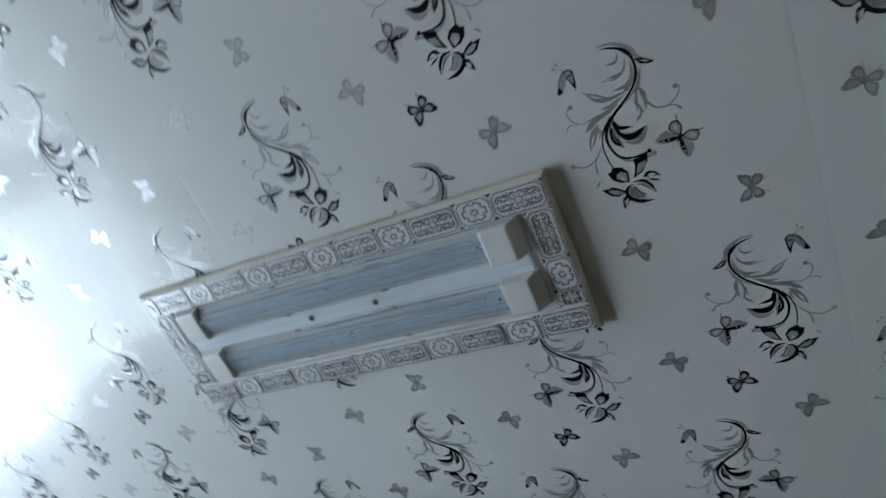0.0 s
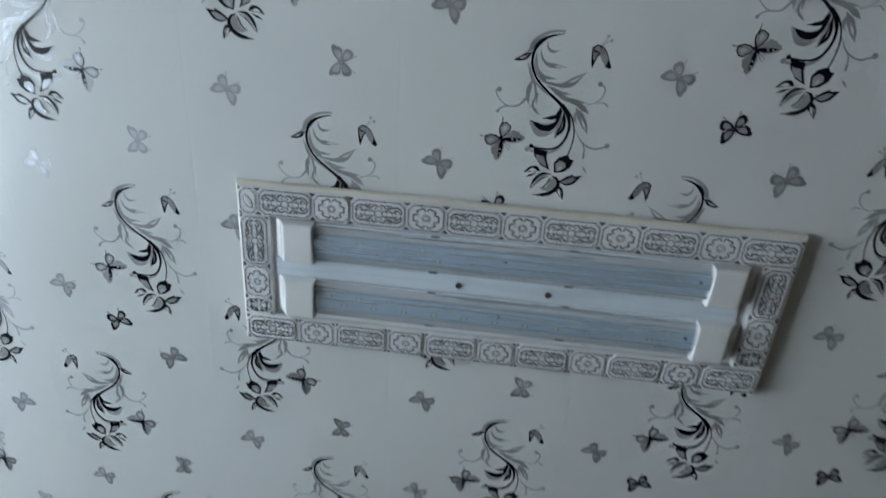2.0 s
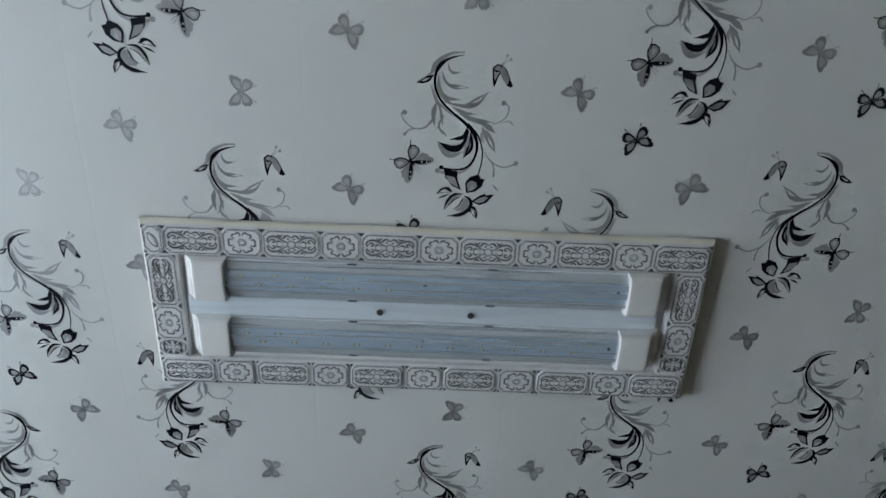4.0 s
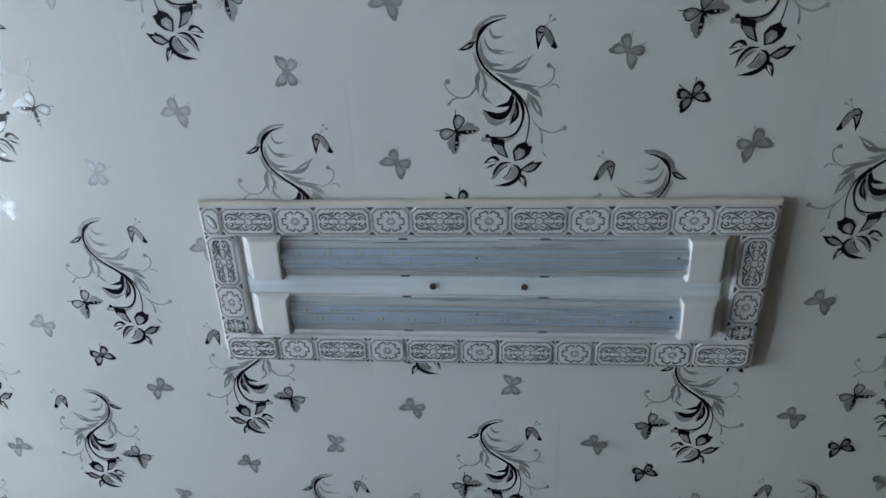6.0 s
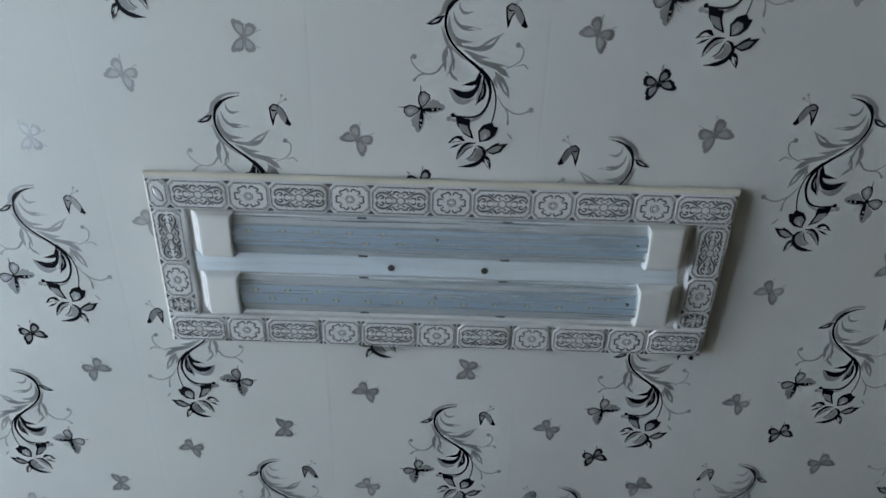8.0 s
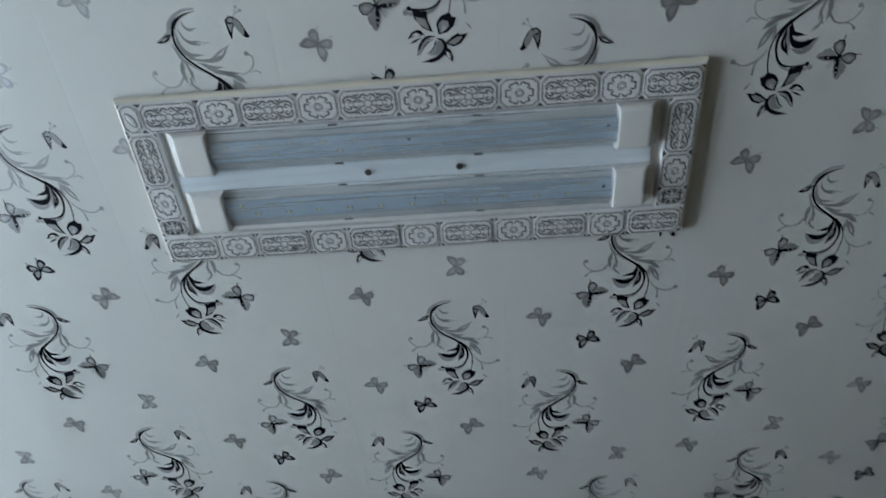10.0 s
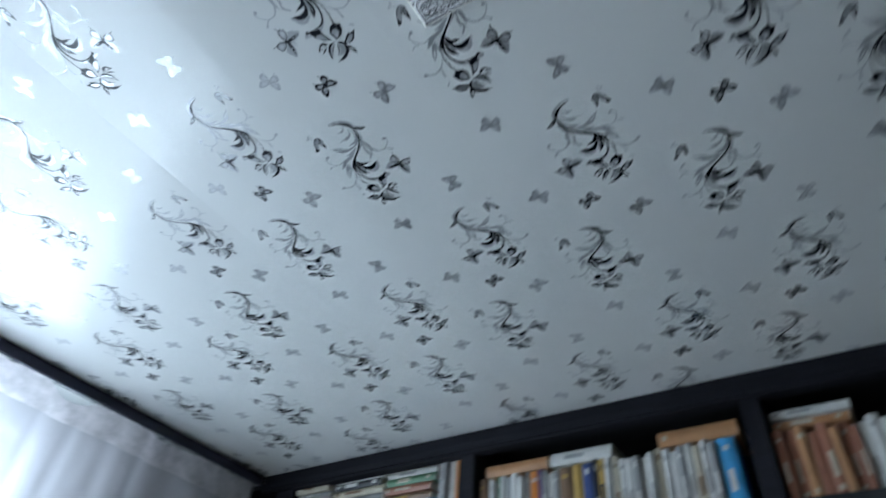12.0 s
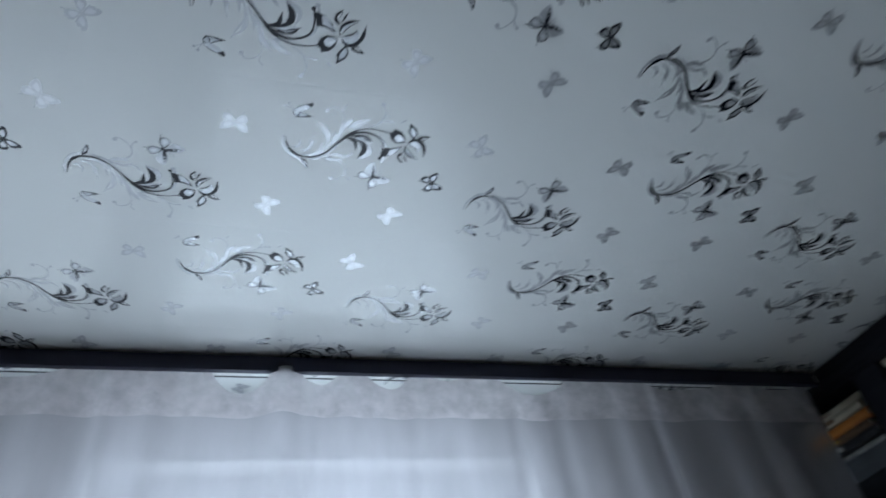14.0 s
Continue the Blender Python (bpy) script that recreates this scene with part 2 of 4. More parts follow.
def flower_mesh():
    bm = bmesh.new()
    z = Layer()
    G, K, P, W = 0, 1, 2, 3
    # silver leaves and scrolls
    ribbon(bm, [(-12, -158), (-25, -157), (-36, -152), (-44, -145), (-47, -136), (-55, -130), (-62, -126)], [1, 2.4, 3, 3, 2, 1.5], z(), G)
    ribbon(bm, [(-47, -123), (-41, -109), (-36, -99), (-34, -85), (-40, -75)], [1, 3.5, 2.5, 3, 0.5], z(), G)
    ribbon(bm, [(-29, -147), (-28, -141), (-23, -137), (-14, -138.5)], [0.8, 2.4, 3.2, 0.3], z(), G)
    ribbon(bm, [(-35, -138), (-32, -129), (-24, -123), (-5, -122)], [0.8, 2.2, 2.8, 5, 0.3], z(), G)
    ribbon(bm, [(-40, -124), (-36, -115), (-28, -110), (-13, -109)], [2, 5.5, 6, 3.5, 0.3], z(), G)
    ribbon(bm, [(-33, -106), (-5, -103), (17, -119)], [1, 3.5, 8.5, 0.3], z(), G)
    ribbon(bm, [(-20, -122), (-14, -122.2), (-8, -122)], [0.3, 1.8, 0.3], z(), W)
    ribbon(bm, [(-2, -106), (5, -109), (13, -116)], [0.3, 2.2, 0.3], z(), W)
    ribbon(bm, [(-23, -101), (-9, -95), (4, -94)], [1, 4.5, 3.2, 0.3], z(), G)
    ribbon(bm, [(-15, -94), (2, -88), (24, -86)], [1, 5, 4.5, 0.3], z(), G)
    ribbon(bm, [(-2, -87), (14, -83), (27, -74)], [1, 3, 6.5, 0.3], z(), G)
    ribbon(bm, [(11, -80), (20, -67), (28, -52)], [1.5, 8, 7, 0.3], z(), G)
    ribbon(bm, [(18, -70), (22, -63), (25.5, -56)], [0.3, 2.4, 0.3], z(), W)
    ribbon(bm, [(12, -76), (11, -69), (15, -62)], [1.5, 4, 0.3], z(), G)
    ribbon(bm, [(-40, -106), (-43, -92), (-41, -78)], [1, 5.5, 4, 0.3], z(), G)
    ribbon(bm, [(-32, -92), (-35, -78), (-27, -68)], [1, 5, 4, 0.3], z(), G)
    ribbon(bm, [(-34, -86), (-34, -79), (-30, -72)], [0.3, 2, 0.3], z(), W)
    ribbon(bm, [(-44, -86), (-52, -77), (-64, -76), (-74, -83), (-78, -91), (-75, -94)], [2.6, 1.6, 1.2, 1.3, 1.6], z(), G, 16)
    dot(bm, -74.5, -93, 2.8, z(), G)
    ribbon(bm, [(-60, -76), (-69, -74), (-74, -69)], [1, 1.4, 2.2], z(), G)
    dot(bm, -74, -69, 1.8, z(), G)
    ribbon(bm, [(22, -84), (30, -87), (37, -93), (39, -103), (33, -108)], [0.8, 1, 1.4, 1.4, 1.6], z(), G, 14)
    dot(bm, 33, -107.5, 2.7, z(), G)
    ribbon(bm, [(32, -86), (40, -88), (45, -84)], [0.6, 1.3, 1.6], z(), G)
    ribbon(bm, [(14, -56), (23, -43), (38, -36), (53, -41)], [0.6, 1.4, 1.6, 2], z(), G)
    dot(bm, 52, -41, 3.0, z(), G)
    ribbon(bm, [(21, -46), (27, -36), (28, -24)], [0.6, 1.4, 2.4], z(), G)
    ribbon(bm, [(28, -15), (34, -8)], [0.5, 2.2, 1.2], z(), G)
    ribbon(bm, [(-38, -60), (-24, -47), (-8, -52)], [0.4, 6, 4.5, 0.5], z(), G)
    ribbon(bm, [(-35, -29), (-16, -26), (0, -36), (6, -48)], [1.5, 2.6, 2.6, 0.6], z(), G)
    dot(bm, -36, -29, 3, z(), G)
    # silver shading beside the head, the stem and the dark leaves
    ribbon(bm, [(-12, -159), (-26, -157), (-38, -150), (-44, -141), (-48, -134), (-61, -127)], [0.6, 2.6, 4.6, 4.2, 2.4, 0.5], z(), G)
    ribbon(bm, [(-45, -124), (-40, -108), (-27, -96), (-12, -86)], [0.6, 2.0, 2.2, 0.6], z(), G)
    ribbon(bm, [(-39, -134), (-38, -120), (-31, -110), (-24, -105)], [1, 5.0, 5.5, 0.6], z(), G)
    ribbon(bm, [(-38, -63), (-27, -52), (-12, -52)], [0.5, 5.5, 3.0, 0.5], z(), G)
    ribbon(bm, [(-5, -76), (-4, -58), (-8, -44)], [0.5, 7.0, 5.5, 0.5], z(), G)
    ribbon(bm, [(-33, -27), (-18, -26), (-4, -31), (6, -44)], [2.2, 2.6, 2.2, 0.5], z(), G)
    # black stem, head and leaf cluster
    ribbon(bm, [(-12, -156), (-27, -152), (-37, -145), (-42, -135), (-42, -121), (-35, -107), (-22, -95), (-9, -85), (2, -74), (7, -60), (5, -46), (-2, -35), (-14, -31), (-31, -32)],
           [0.3, 2.2, 4.4, 2.8, 2.2, 2.0, 2.0, 3.2, 4.4, 3.0, 2.4, 2.4, 2.0, 2.2], z(), K, 44)
    dot(bm, -32, -33, 2.5, z(), K)
    ribbon(bm, [(-4, -84), (7, -71), (13, -55), (13, -39), (10, -25)], [0.8, 1.7, 1.3, 1.2, 1.2], z(), K)
    ribbon(bm, [(-44, -134), (-53, -128), (-62, -125)], [0.8, 6, 4.2, 0.3], z(), K)
    ribbon(bm, [(-47, -132), (-53, -128.5), (-58, -126.5)], [0.3, 2.2, 0.3], z(), P)
    ribbon(bm, [(-5, -80), (-8, -69), (-24, -65)], [1, 5.5, 4.5, 0.3], z(), K)
    ribbon(bm, [(-3, -76), (-10, -59), (-22, -55), (-36, -62)], [1.5, 4, 8, 6.5, 0.3], z(), K)
    ribbon(bm, [(-9, -64), (-17, -59.5), (-27, -60)], [0.3, 1.5, 0.3], z(), P)
    ribbon(bm, [(-1, -74), (0, -59), (-7, -45)], [1.5, 4.5, 6.5, 0.4], z(), K)
    ribbon(bm, [(-1, -66), (-1, -58), (-4, -51)], [0.3, 1.2, 0.3], z(), G)
    # flower head
    plate(bm, [(-29, -31), (-13, -29), (-13, -20), (-8, -7), (-19, -12), (-27, -22)], z(), K)
    plate(bm, [(-26, -24), (-16, -22), (-11, -9.5), (-18, -13), (-24, -18)], z(), G)
    plate(bm, [(-2, -4), (-4, -16), (1, -23), (9, -26), (12, -25), (13, -22), (18, -21), (15, -12), (8, -6)], z(), K)
    plate(bm, [(-0.5, -5.5), (-2, -15), (3, -19), (9, -17), (10, -12), (6, -8)], z(), G)
    plate(bm, [(1.5, -5.5), (2, -11), (5, -14), (6, -10)], z(), P)
    plate(bm, [(4, 6), (13, -1), (20, -4.5), (20, -2), (30, -3.5), (22, 7), (14, 10)], z(), K)
    plate(bm, [(7, 6), (14, 1.5), (19, -0.5), (24, 0), (19, 6), (13, 8)], z(), G)
    ribbon(bm, [(2, 11), (8, 18), (12, 27)], [1, 8.5, 6, 0.6], z(), K)
    ribbon(bm, [(4.5, 14.5), (8, 19), (10.5, 25)], [0.5, 4.6, 0.5], z(), W)
    ribbon(bm, [(7, 16), (9.5, 20), (10.5, 25)], [0.3, 1.2, 0.3], z(), K)
    plate(bm, [(-2, 2), (2, 6), (2, 12), (-4, 18), (-12, 18.5), (-15, 15.5), (-9, 14), (-6, 9), (-6, 4)], z(), G)
    ribbon(bm, [(-4, 0), (2, 3), (4.5, 10), (0, 18), (-9, 23), (-23, 25)], [1, 3, 4, 4.5, 4.6, 0.6], z(), K, 28)
    ribbon(bm, [(-5, 1), (-7, 6), (-10, 12), (-16, 16)], [0.5, 1.3, 1.3, 0.4], z(), K)
    ribbon(bm, [(-9, -0.5), (-17, 2), (-24, 12)], [0.5, 4, 0.5], z(), G)
    ribbon(bm, [(-6, -2.5), (-16, -1.5), (-23, 6), (-27, 17)], [1, 3, 3, 0.5], z(), K)
    ribbon(bm, [(-8, 0.5), (-16, 5), (-26, 17)], [0.5, 1.3, 0.5], z(), K)
    ribbon(bm, [(-18, -5), (-26, -7), (-36, -2)], [1, 7, 6, 1], z(), K)
    ribbon(bm, [(-21, -4.6), (-27, -5.6), (-33, -3)], [0.5, 3.6, 0.5], z(), W)
    ribbon(bm, [(-21, -2), (-28, 1), (-34, 4)], [0.5, 2.4, 0.5], z(), K)
    return mesh_of("flower_print", bm, [SILVER, BLACK, PEARL, PANEL])


FORE = [(0.5, 0.4), (6, 1.6), (10.5, 5), (13, 10.4), (11.2, 12.4), (10, 14.2), (7.4, 14.2), (5.2, 15.2), (3.2, 13.8), (1.4, 12.6), (0.3, 6)]
HIND = [(0, 0.5), (0.2, 7), (-0.3, 13.4), (-2.6, 14.2), (-4.6, 16.0), (-7.4, 15.4), (-10, 17.0), (-13, 16.2), (-13.2, 12.6), (-11, 7.6), (-7.5, 3.2), (-3.5, 0.6)]


def wing(bm, a, shape, side, z, mat, size=1.0, grow=1.0, shift=1.0):
    """A wing as an outline of (forward, sideways) steps from the body, on one side of the axis a."""
    cf = sum(p[0] for p in shape) / len(shape)
    cs = sum(p[1] for p in shape) / len(shape)
    c, s = math.cos(a), math.sin(a)
    out = []
    for f, w in shape:
        f, w = (cf * shift + (f - cf) * grow) * size, (cs * shift + (w - cs) * grow) * size * side
        out.append((f * c - w * s, f * s + w * c))
    plate(bm, out, z, mat)


def butterfly_mesh(axis, dark, size=1.0):
    """Open wings seen from above; axis points to the feelers. dark: black borders on the wings."""
    bm = bmesh.new()
    z = Layer()
    a = math.atan2(axis[1], axis[0])
    outer, inner = (1, 0) if dark else (0, 2)
    for side in (1, -1):
        for shape in (FORE, HIND):
            wing(bm, a, shape, side, z(), outer, size)
            wing(bm, a, shape, side, z(), inner, size, 0.58, 0.84)
    d = Vector((math.cos(a), math.sin(a))) * size
    n = Vector((-d.y, d.x))
    ribbon(bm, [tuple(-d * 6), tuple(d * 5)], [0.5, 1.8, 0.6], z(), 1 if dark else 0)
    for side in (1, -1):
        ribbon(bm, [tuple(d * 5 + n * side), tuple(d * 11 + n * side * 6), tuple(d * 17 + n * side * 9.5)], [0.4, 0.5, 1.0], z(), outer)
    return mesh_of("butterfly_print", bm, [SILVER, BLACK, PEARL])


def folded_butterfly_mesh():
    """A butterfly seen from the side, wings folded back."""
    bm = bmesh.new()
    z = Layer()
    plate(bm, [(-6, -2), (-1, -6), (4, -5), (5, 1), (1, 7), (-3, 19), (-5, 10)], z(), 1)
    plate(bm, [(-4.4, -1), (-0.5, -4.8), (3, -3.5), (3.6, 1), (0.6, 5), (-2.6, 12), (-3.8, 6)], z(), 0)
    plate(bm, [(-5, 6), (-2.6, 10), (-3, 18.5), (-4.4, 12)], z(), 1)
    ribbon(bm, [(-4, -1), (-1.5, 1.5), (2.5, 1)], [0.6, 1.8, 0.5], z(), 1)
    plate(bm, [(4, -5), (9, 0), (14, 9), (17, 17), (12, 17), (6, 10), (3, 4)], z(), 0)
    plate(bm, [(13, 8), (17.5, 16), (15, 18), (10, 15.5), (12, 13)], z(), 1)
    ribbon(bm, [(4, -5), (9, 0), (14, 9)], [0.4, 1, 0.5], z(), 1)
    ribbon(bm, [(3, -5), (7, -10), (9, -15)], [0.6, 0.6, 0.8], z(), 0)
    ribbon(bm, [(4, -5), (9, -9), (12.5, -11)], [0.6, 0.6, 0.8], z(), 0)
    dot(bm, 9, -15, 1.6, z(), 0)
    dot(bm, 13, -11, 1.8, z(), 0)
    return mesh_of("butterfly_print", bm, [SILVER, BLACK, PEARL])


def patched_butterfly_mesh():
    """Open grey wings, the hind pair edged in black with pale patches."""
    bm = bmesh.new()
    z = Layer()
    a = math.atan2(-0.72, -0.70)
    for side in (1, -1):
        wing(bm, a, FORE, side, z(), 1, 1.15)
        wing(bm, a, FORE, side, z(), 0, 1.15, 0.82)
        wing(bm, a, FORE, side, z(), 2, 1.15, 0.4)
        wing(bm, a, HIND, side, z(), 0, 1.25)
        f = Vector((math.cos(a), math.sin(a)))
        n = Vector((-f.y, f.x)) * side
        ribbon(bm, [tuple(-f * 1 + n), tuple(-f * 8 + n * 8), tuple(-f * 14.5 + n * 17)], [2.5, 4.6, 4, 0.6], z(), 1)
        for q in (8, 11.5):
            dot(bm, *(-f * q * 1.02 + n * q * 1.1), 1.2, z(), 2, 6)
    d = Vector((math.cos(a), math.sin(a)))
    ribbon(bm, [tuple(-d * 7), tuple(d * 4)], [1, 3.6, 1], z(), 1)
    ribbon(bm, [(4, 4), (9, 7), (11, 10)], [0.6, 0.9, 0.5], z(), 0)
    ribbon(bm, [(4, 5), (7, 10), (10, 12)], [0.6, 0.9, 0.5], z(), 0)
    for off in (0.72, -0.72):
        e = Vector((math.cos(a + off), math.sin(a + off)))
        ribbon(bm, [tuple(e * 14), tuple(e * 25)], [0.6, 0.8], z(), 1)
    return mesh_of("butterfly_print", bm, [SILVER, BLACK, PEARL])


# ---- ceiling of long panels ----
PITCH, SEAM = 0.25, 0.065
REPEAT, REPEAT_WEST = 0.519, 0.525     # length of the printed repeat, the panels by the window a little longer
K0, K1 = -8, 8
rng = random.Random(5)
bm = bmesh.new()
slope = {k: rng.uniform(-0.005, 0.005) for k in range(K0, K1 + 1)}
slope[-4], slope[-3], slope[-2], slope[0], slope[1] = 0.019, -0.030, 0.005, -0.004, 0.007
# the panels hang edge to edge, each at its own slight slant
base = {0: H + 0.0010}
for k in range(1, K1 + 1):
    base[k] = base[k - 1] + (slope[k - 1] + slope[k]) * PITCH / 2
for k in range(-1, K0 - 1, -1):
    base[k] = base[k + 1] - (slope[k + 1] + slope[k]) * PITCH / 2


def panel_z(k, x):
    return base[k] + slope[k] * (x - (PITCH * k + SEAM - PITCH / 2))


profile = []
for k in range(K0, K1 + 1):
    x0, x1 = PITCH * (k - 1) + SEAM, PITCH * k + SEAM
    profile.append((x0, panel_z(k, x0) + 0.00016))
    for f in (0.011, 0.25, 0.5, 0.75, 0.989):
        x = x0 + f * PITCH
        profile.append((x, panel_z(k, x)))
    profile.append((x1, panel_z(k, x1) + 0.00016))
rows = [[bm.verts.new((x, y, z)) for x, z in profile] for y in (NY, -1.2, 0.1, SY)]
for a, b in zip(rows, rows[1:]):
    for i in range(len(profile) - 1):
        bm.faces.new((a[i], b[i], b[i + 1], a[i + 1]))
top = [[bm.verts.new((x, y, H + 0.05)) for x in (profile[0][0], profile[-1][0])] for y in (NY, SY)]
bm.faces.new((top[0][0], top[0][1], top[1][1], top[1][0]))
ceiling = tagged(part("ceiling", bm, PANEL), "glossy white plastic panel ceiling printed with black and silver flowers", "ceiling", kind="structure")

FLOWER = flower_mesh()
DARK = butterfly_mesh((-0.39, -0.92), True)
GREY = [((0.005, 0.098), butterfly_mesh((-0.56, -0.83), False, 1.08)), ((-0.136, -0.003), butterfly_mesh((0.62, -0.78), False)),
        ((-0.001, -0.216), butterfly_mesh((1.0, 0.1), False)), ((-0.135, -0.175), butterfly_mesh((0.5, -0.85), False))]
FOLDED = folded_butterfly_mesh()
PATCHED = patched_butterfly_mesh()
# where the printed repeat begins on each panel
START = {2: -0.168, 1: -0.115, 0: 0.003, -1: 0.112, -2: 0.225, -3: 0.341, -4: 0.456, -5: 0.294, -6: 0.152, -7: 0.258, 3: -0.288, 4: -0.10, 5: 0.05}
flies = []


def on_panel(k, x, y, mirror):
    """The pose of a print on panel k, flat against it."""
    return Matrix.Translation((x, y, panel_z(k, x) - 0.00012)) @ Matrix.Rotation(-math.atan(slope[k]), 4, "Y") @ Matrix.Diagonal((-1 if mirror else 1, 1, 1, 1))


for k in range(-7, 6):
    xa = PITCH * k
    period = REPEAT_WEST if k <= -4 else REPEAT
    for r in range(-3, 5):
        ya = START[k] + period * r
        for (dx, dy, mirror) in ((0, 0, False), (-0.122, 0.262, True)):
            x, y, s = xa + dx, ya + dy, -1 if mirror else 1
            if -0.95 < y < 1.50:
                part("flower_print", FLOWER, None, ceiling, m=on_panel(k, x, y, mirror))
            flies.append((x + s * 0.024, y - 0.142, FOLDED, k, s < 0))
            flies.append((x - s * 0.066, y - 0.038, PATCHED, k, s < 0))
        flies.append((xa - 0.066, ya + 0.045, DARK, k, False))
        for (dx, dy), me in GREY:
            flies.append((xa + dx, ya + dy, me, k, False))
flies = [f for f in flies if -0.85 < f[1] < 1.45]
flies.sort(key=lambda f: (f[0] + 0.45) ** 2 + 1.3 * (f[1] - 0.45) ** 2)
for x, y, me, k, mirror in flies[:300]:
    part("butterfly_print", me, None, ceiling, m=on_panel(k, x, y, mirror))
bm = bmesh.new()
for x, y, me, k, mirror in flies[300:]:
    tmp = bmesh.new()
    tmp.from_mesh(me)
    tmp.transform(on_panel(k, x, y, mirror))
    me2 = bpy.data.meshes.new("t")
    tmp.to_mesh(me2)
    tmp.free()
    bm.from_mesh(me2)
    bpy.data.meshes.remove(me2)
far = part("butterfly_prints", bm, [SILVER, BLACK, PEARL], ceiling, "scattered black and silver printed butterflies")
tagged(far, kind="stuff")


# ---- room shell ----
def slab(name, lo, hi, mat, label, category):
    bm = bmesh.new()
    box(bm, lo, hi)
    return tagged(part(name, bm, mat), label, category, kind="structure")


slab("floor", (WX - 0.3, NY - 0.2, -0.1), (EX + 0.2, SY + 0.2, 0), FLOOR, "brown laminate floor", "floor")
slab("wall_north", (WX - 0.3, SY, 0), (EX + 0.2, SY + 0.15, H + 0.05), WALLPAPER, "pale papered wall behind the bookcase", "wall")
slab("wall_south", (WX - 0.3, NY - 0.15, 0), (EX + 0.2, NY, H + 0.05), WALLPAPER, "pale papered wall", "wall")
slab("wall_east", (EX, NY, 0), (EX + 0.15, SY, H + 0.05), WALLPAPER, "pale papered wall", "wall")
bm = bmesh.new()
T = WX - 0.28
edges = sorted(WINS)
ys = [NY] + [e for w in edges for e in w[:2]] + [SY]
for i in range(0, len(ys), 2):
    box(bm, (T, ys[i], 0), (WX, ys[i + 1], H + 0.05))
for w in edges:
    box(bm, (T, w[0], 0), (WX, w[1], w[2]))
    box(bm, (T, w[0], w[3]), (WX, w[1], H + 0.05))
tagged(part("wall_west", bm, PLASTER), "white plastered window wall with deep reveals", "wall", kind="structure")

for i, (y0, y1, z0, z1) in enumerate(WINS):
    win = thing(f"window_{i + 1}", "white plastic window behind the net curtain", "window", (WX - 0.11, 0, 0), kind="structure")
    for lo, hi in (((-0.03, y0, z0), (0.03, y0 + 0.055, z1)), ((-0.03, y1 - 0.055, z0), (0.03, y1, z1)),
                   ((-0.03, y0 + 0.055, z0), (0.03, y1 - 0.055, z0 + 0.055)), ((-0.03, y0 + 0.055, z1 - 0.055), (0.03, y1 - 0.055, z1))):
        bm = bmesh.new()
        box(bm, lo, hi, 0.006)
        part("window_frame", bm, WINFRAME, win)
    bm = bmesh.new()
    box(bm, (0.03, y0 - 0.04, z0 - 0.03), (0.22, y1 + 0.04, z0), 0.008)
    part("window_sill", bm, WINFRAME, win)

# overcast daylight beyond the windows
m = bpy.data.materials.new("bright_overcast_sky")
m.use_nodes = True
n, l = m.node_tree.nodes, m.node_tree.links
n.remove(n["Principled BSDF"])
em = n.new("ShaderNodeEmission")
em.inputs[0].default_value, em.inputs[1].default_value = (0.77, 0.89, 1.0, 1), SKY_GLOW
l.new(em.outputs[0], n["Material Output"].inputs[0])
bm = bmesh.new()
box(bm, (-4.1, -7.0, -2.0), (-4.0, 7.0, 6.0))
tagged(part("backdrop", bm, m), "bright overcast sky outside the windows", "sky", kind="structure")


# ---- ceiling light with its moulded surround ----
def ridge(bm, pts, w, z, rise, mat, n=None, closed=False):
    """A raised rib along pts (mm), rising downwards from z to a soft crest."""
    n = n or 4 * (len(pts) - 1)
    line = spline(pts, n)
    rows = []
    for i, p in enumerate(line):
        d = line[min(i + 1, n)] - line[max(i - 1, 0)]
        d = d.normalized() if d.length > 1e-9 else Vector((1, 0))
        o = Vector((-d.y, d.x)) * w / 2
        end = 0.35 if i in (0, n) and not closed else 1.0
        ring = [(p + o * end, z), (p + o * end * 0.5, z - rise * 0.85 * end), (p - o * end * 0.5, z - rise * 0.85 * end), (p - o * end, z)]
        rows.append([bm.verts.new((q.x * 0.001, q.y * 0.001, h)) for q, h in ring])
    for a, b in zip(rows, rows[1:]):
        for i in range(3):
            f = bm.faces.new((a[i], b[i], b[i + 1], a[i + 1]))
            f.material_index = mat


def raised(bm, pts, z, rise, mat, inset=0.75):
    """A cushion with outline pts (mm): sides slope in to a flat crest."""
    cx = sum(p[0] for p in pts) / len(pts)
    cy = sum(p[1] for p in pts) / len(pts)
    lo = [bm.verts.new((x * 0.001, y * 0.001, z)) for x, y in pts]
    hi = [bm.verts.new(((cx + (x - cx) * inset) * 0.001, (cy + (y - cy) * inset) * 0.001, z - rise)) for x, y in pts]
    for i in range(len(pts)):
        j = (i + 1) % len(pts)
        bm.faces.new((lo[i], lo[j], hi[j], hi[i])).material_index = mat
    bm.faces.new(hi).material_index = mat


def octagon(w, h, c):
    x, y = w / 2, h / 2
    return [(-x + c, -y), (x - c, -y), (x, -y + c), (x, y - c), (x - c, y), (-x + c, y), (-x, y - c), (-x, -y + c)]


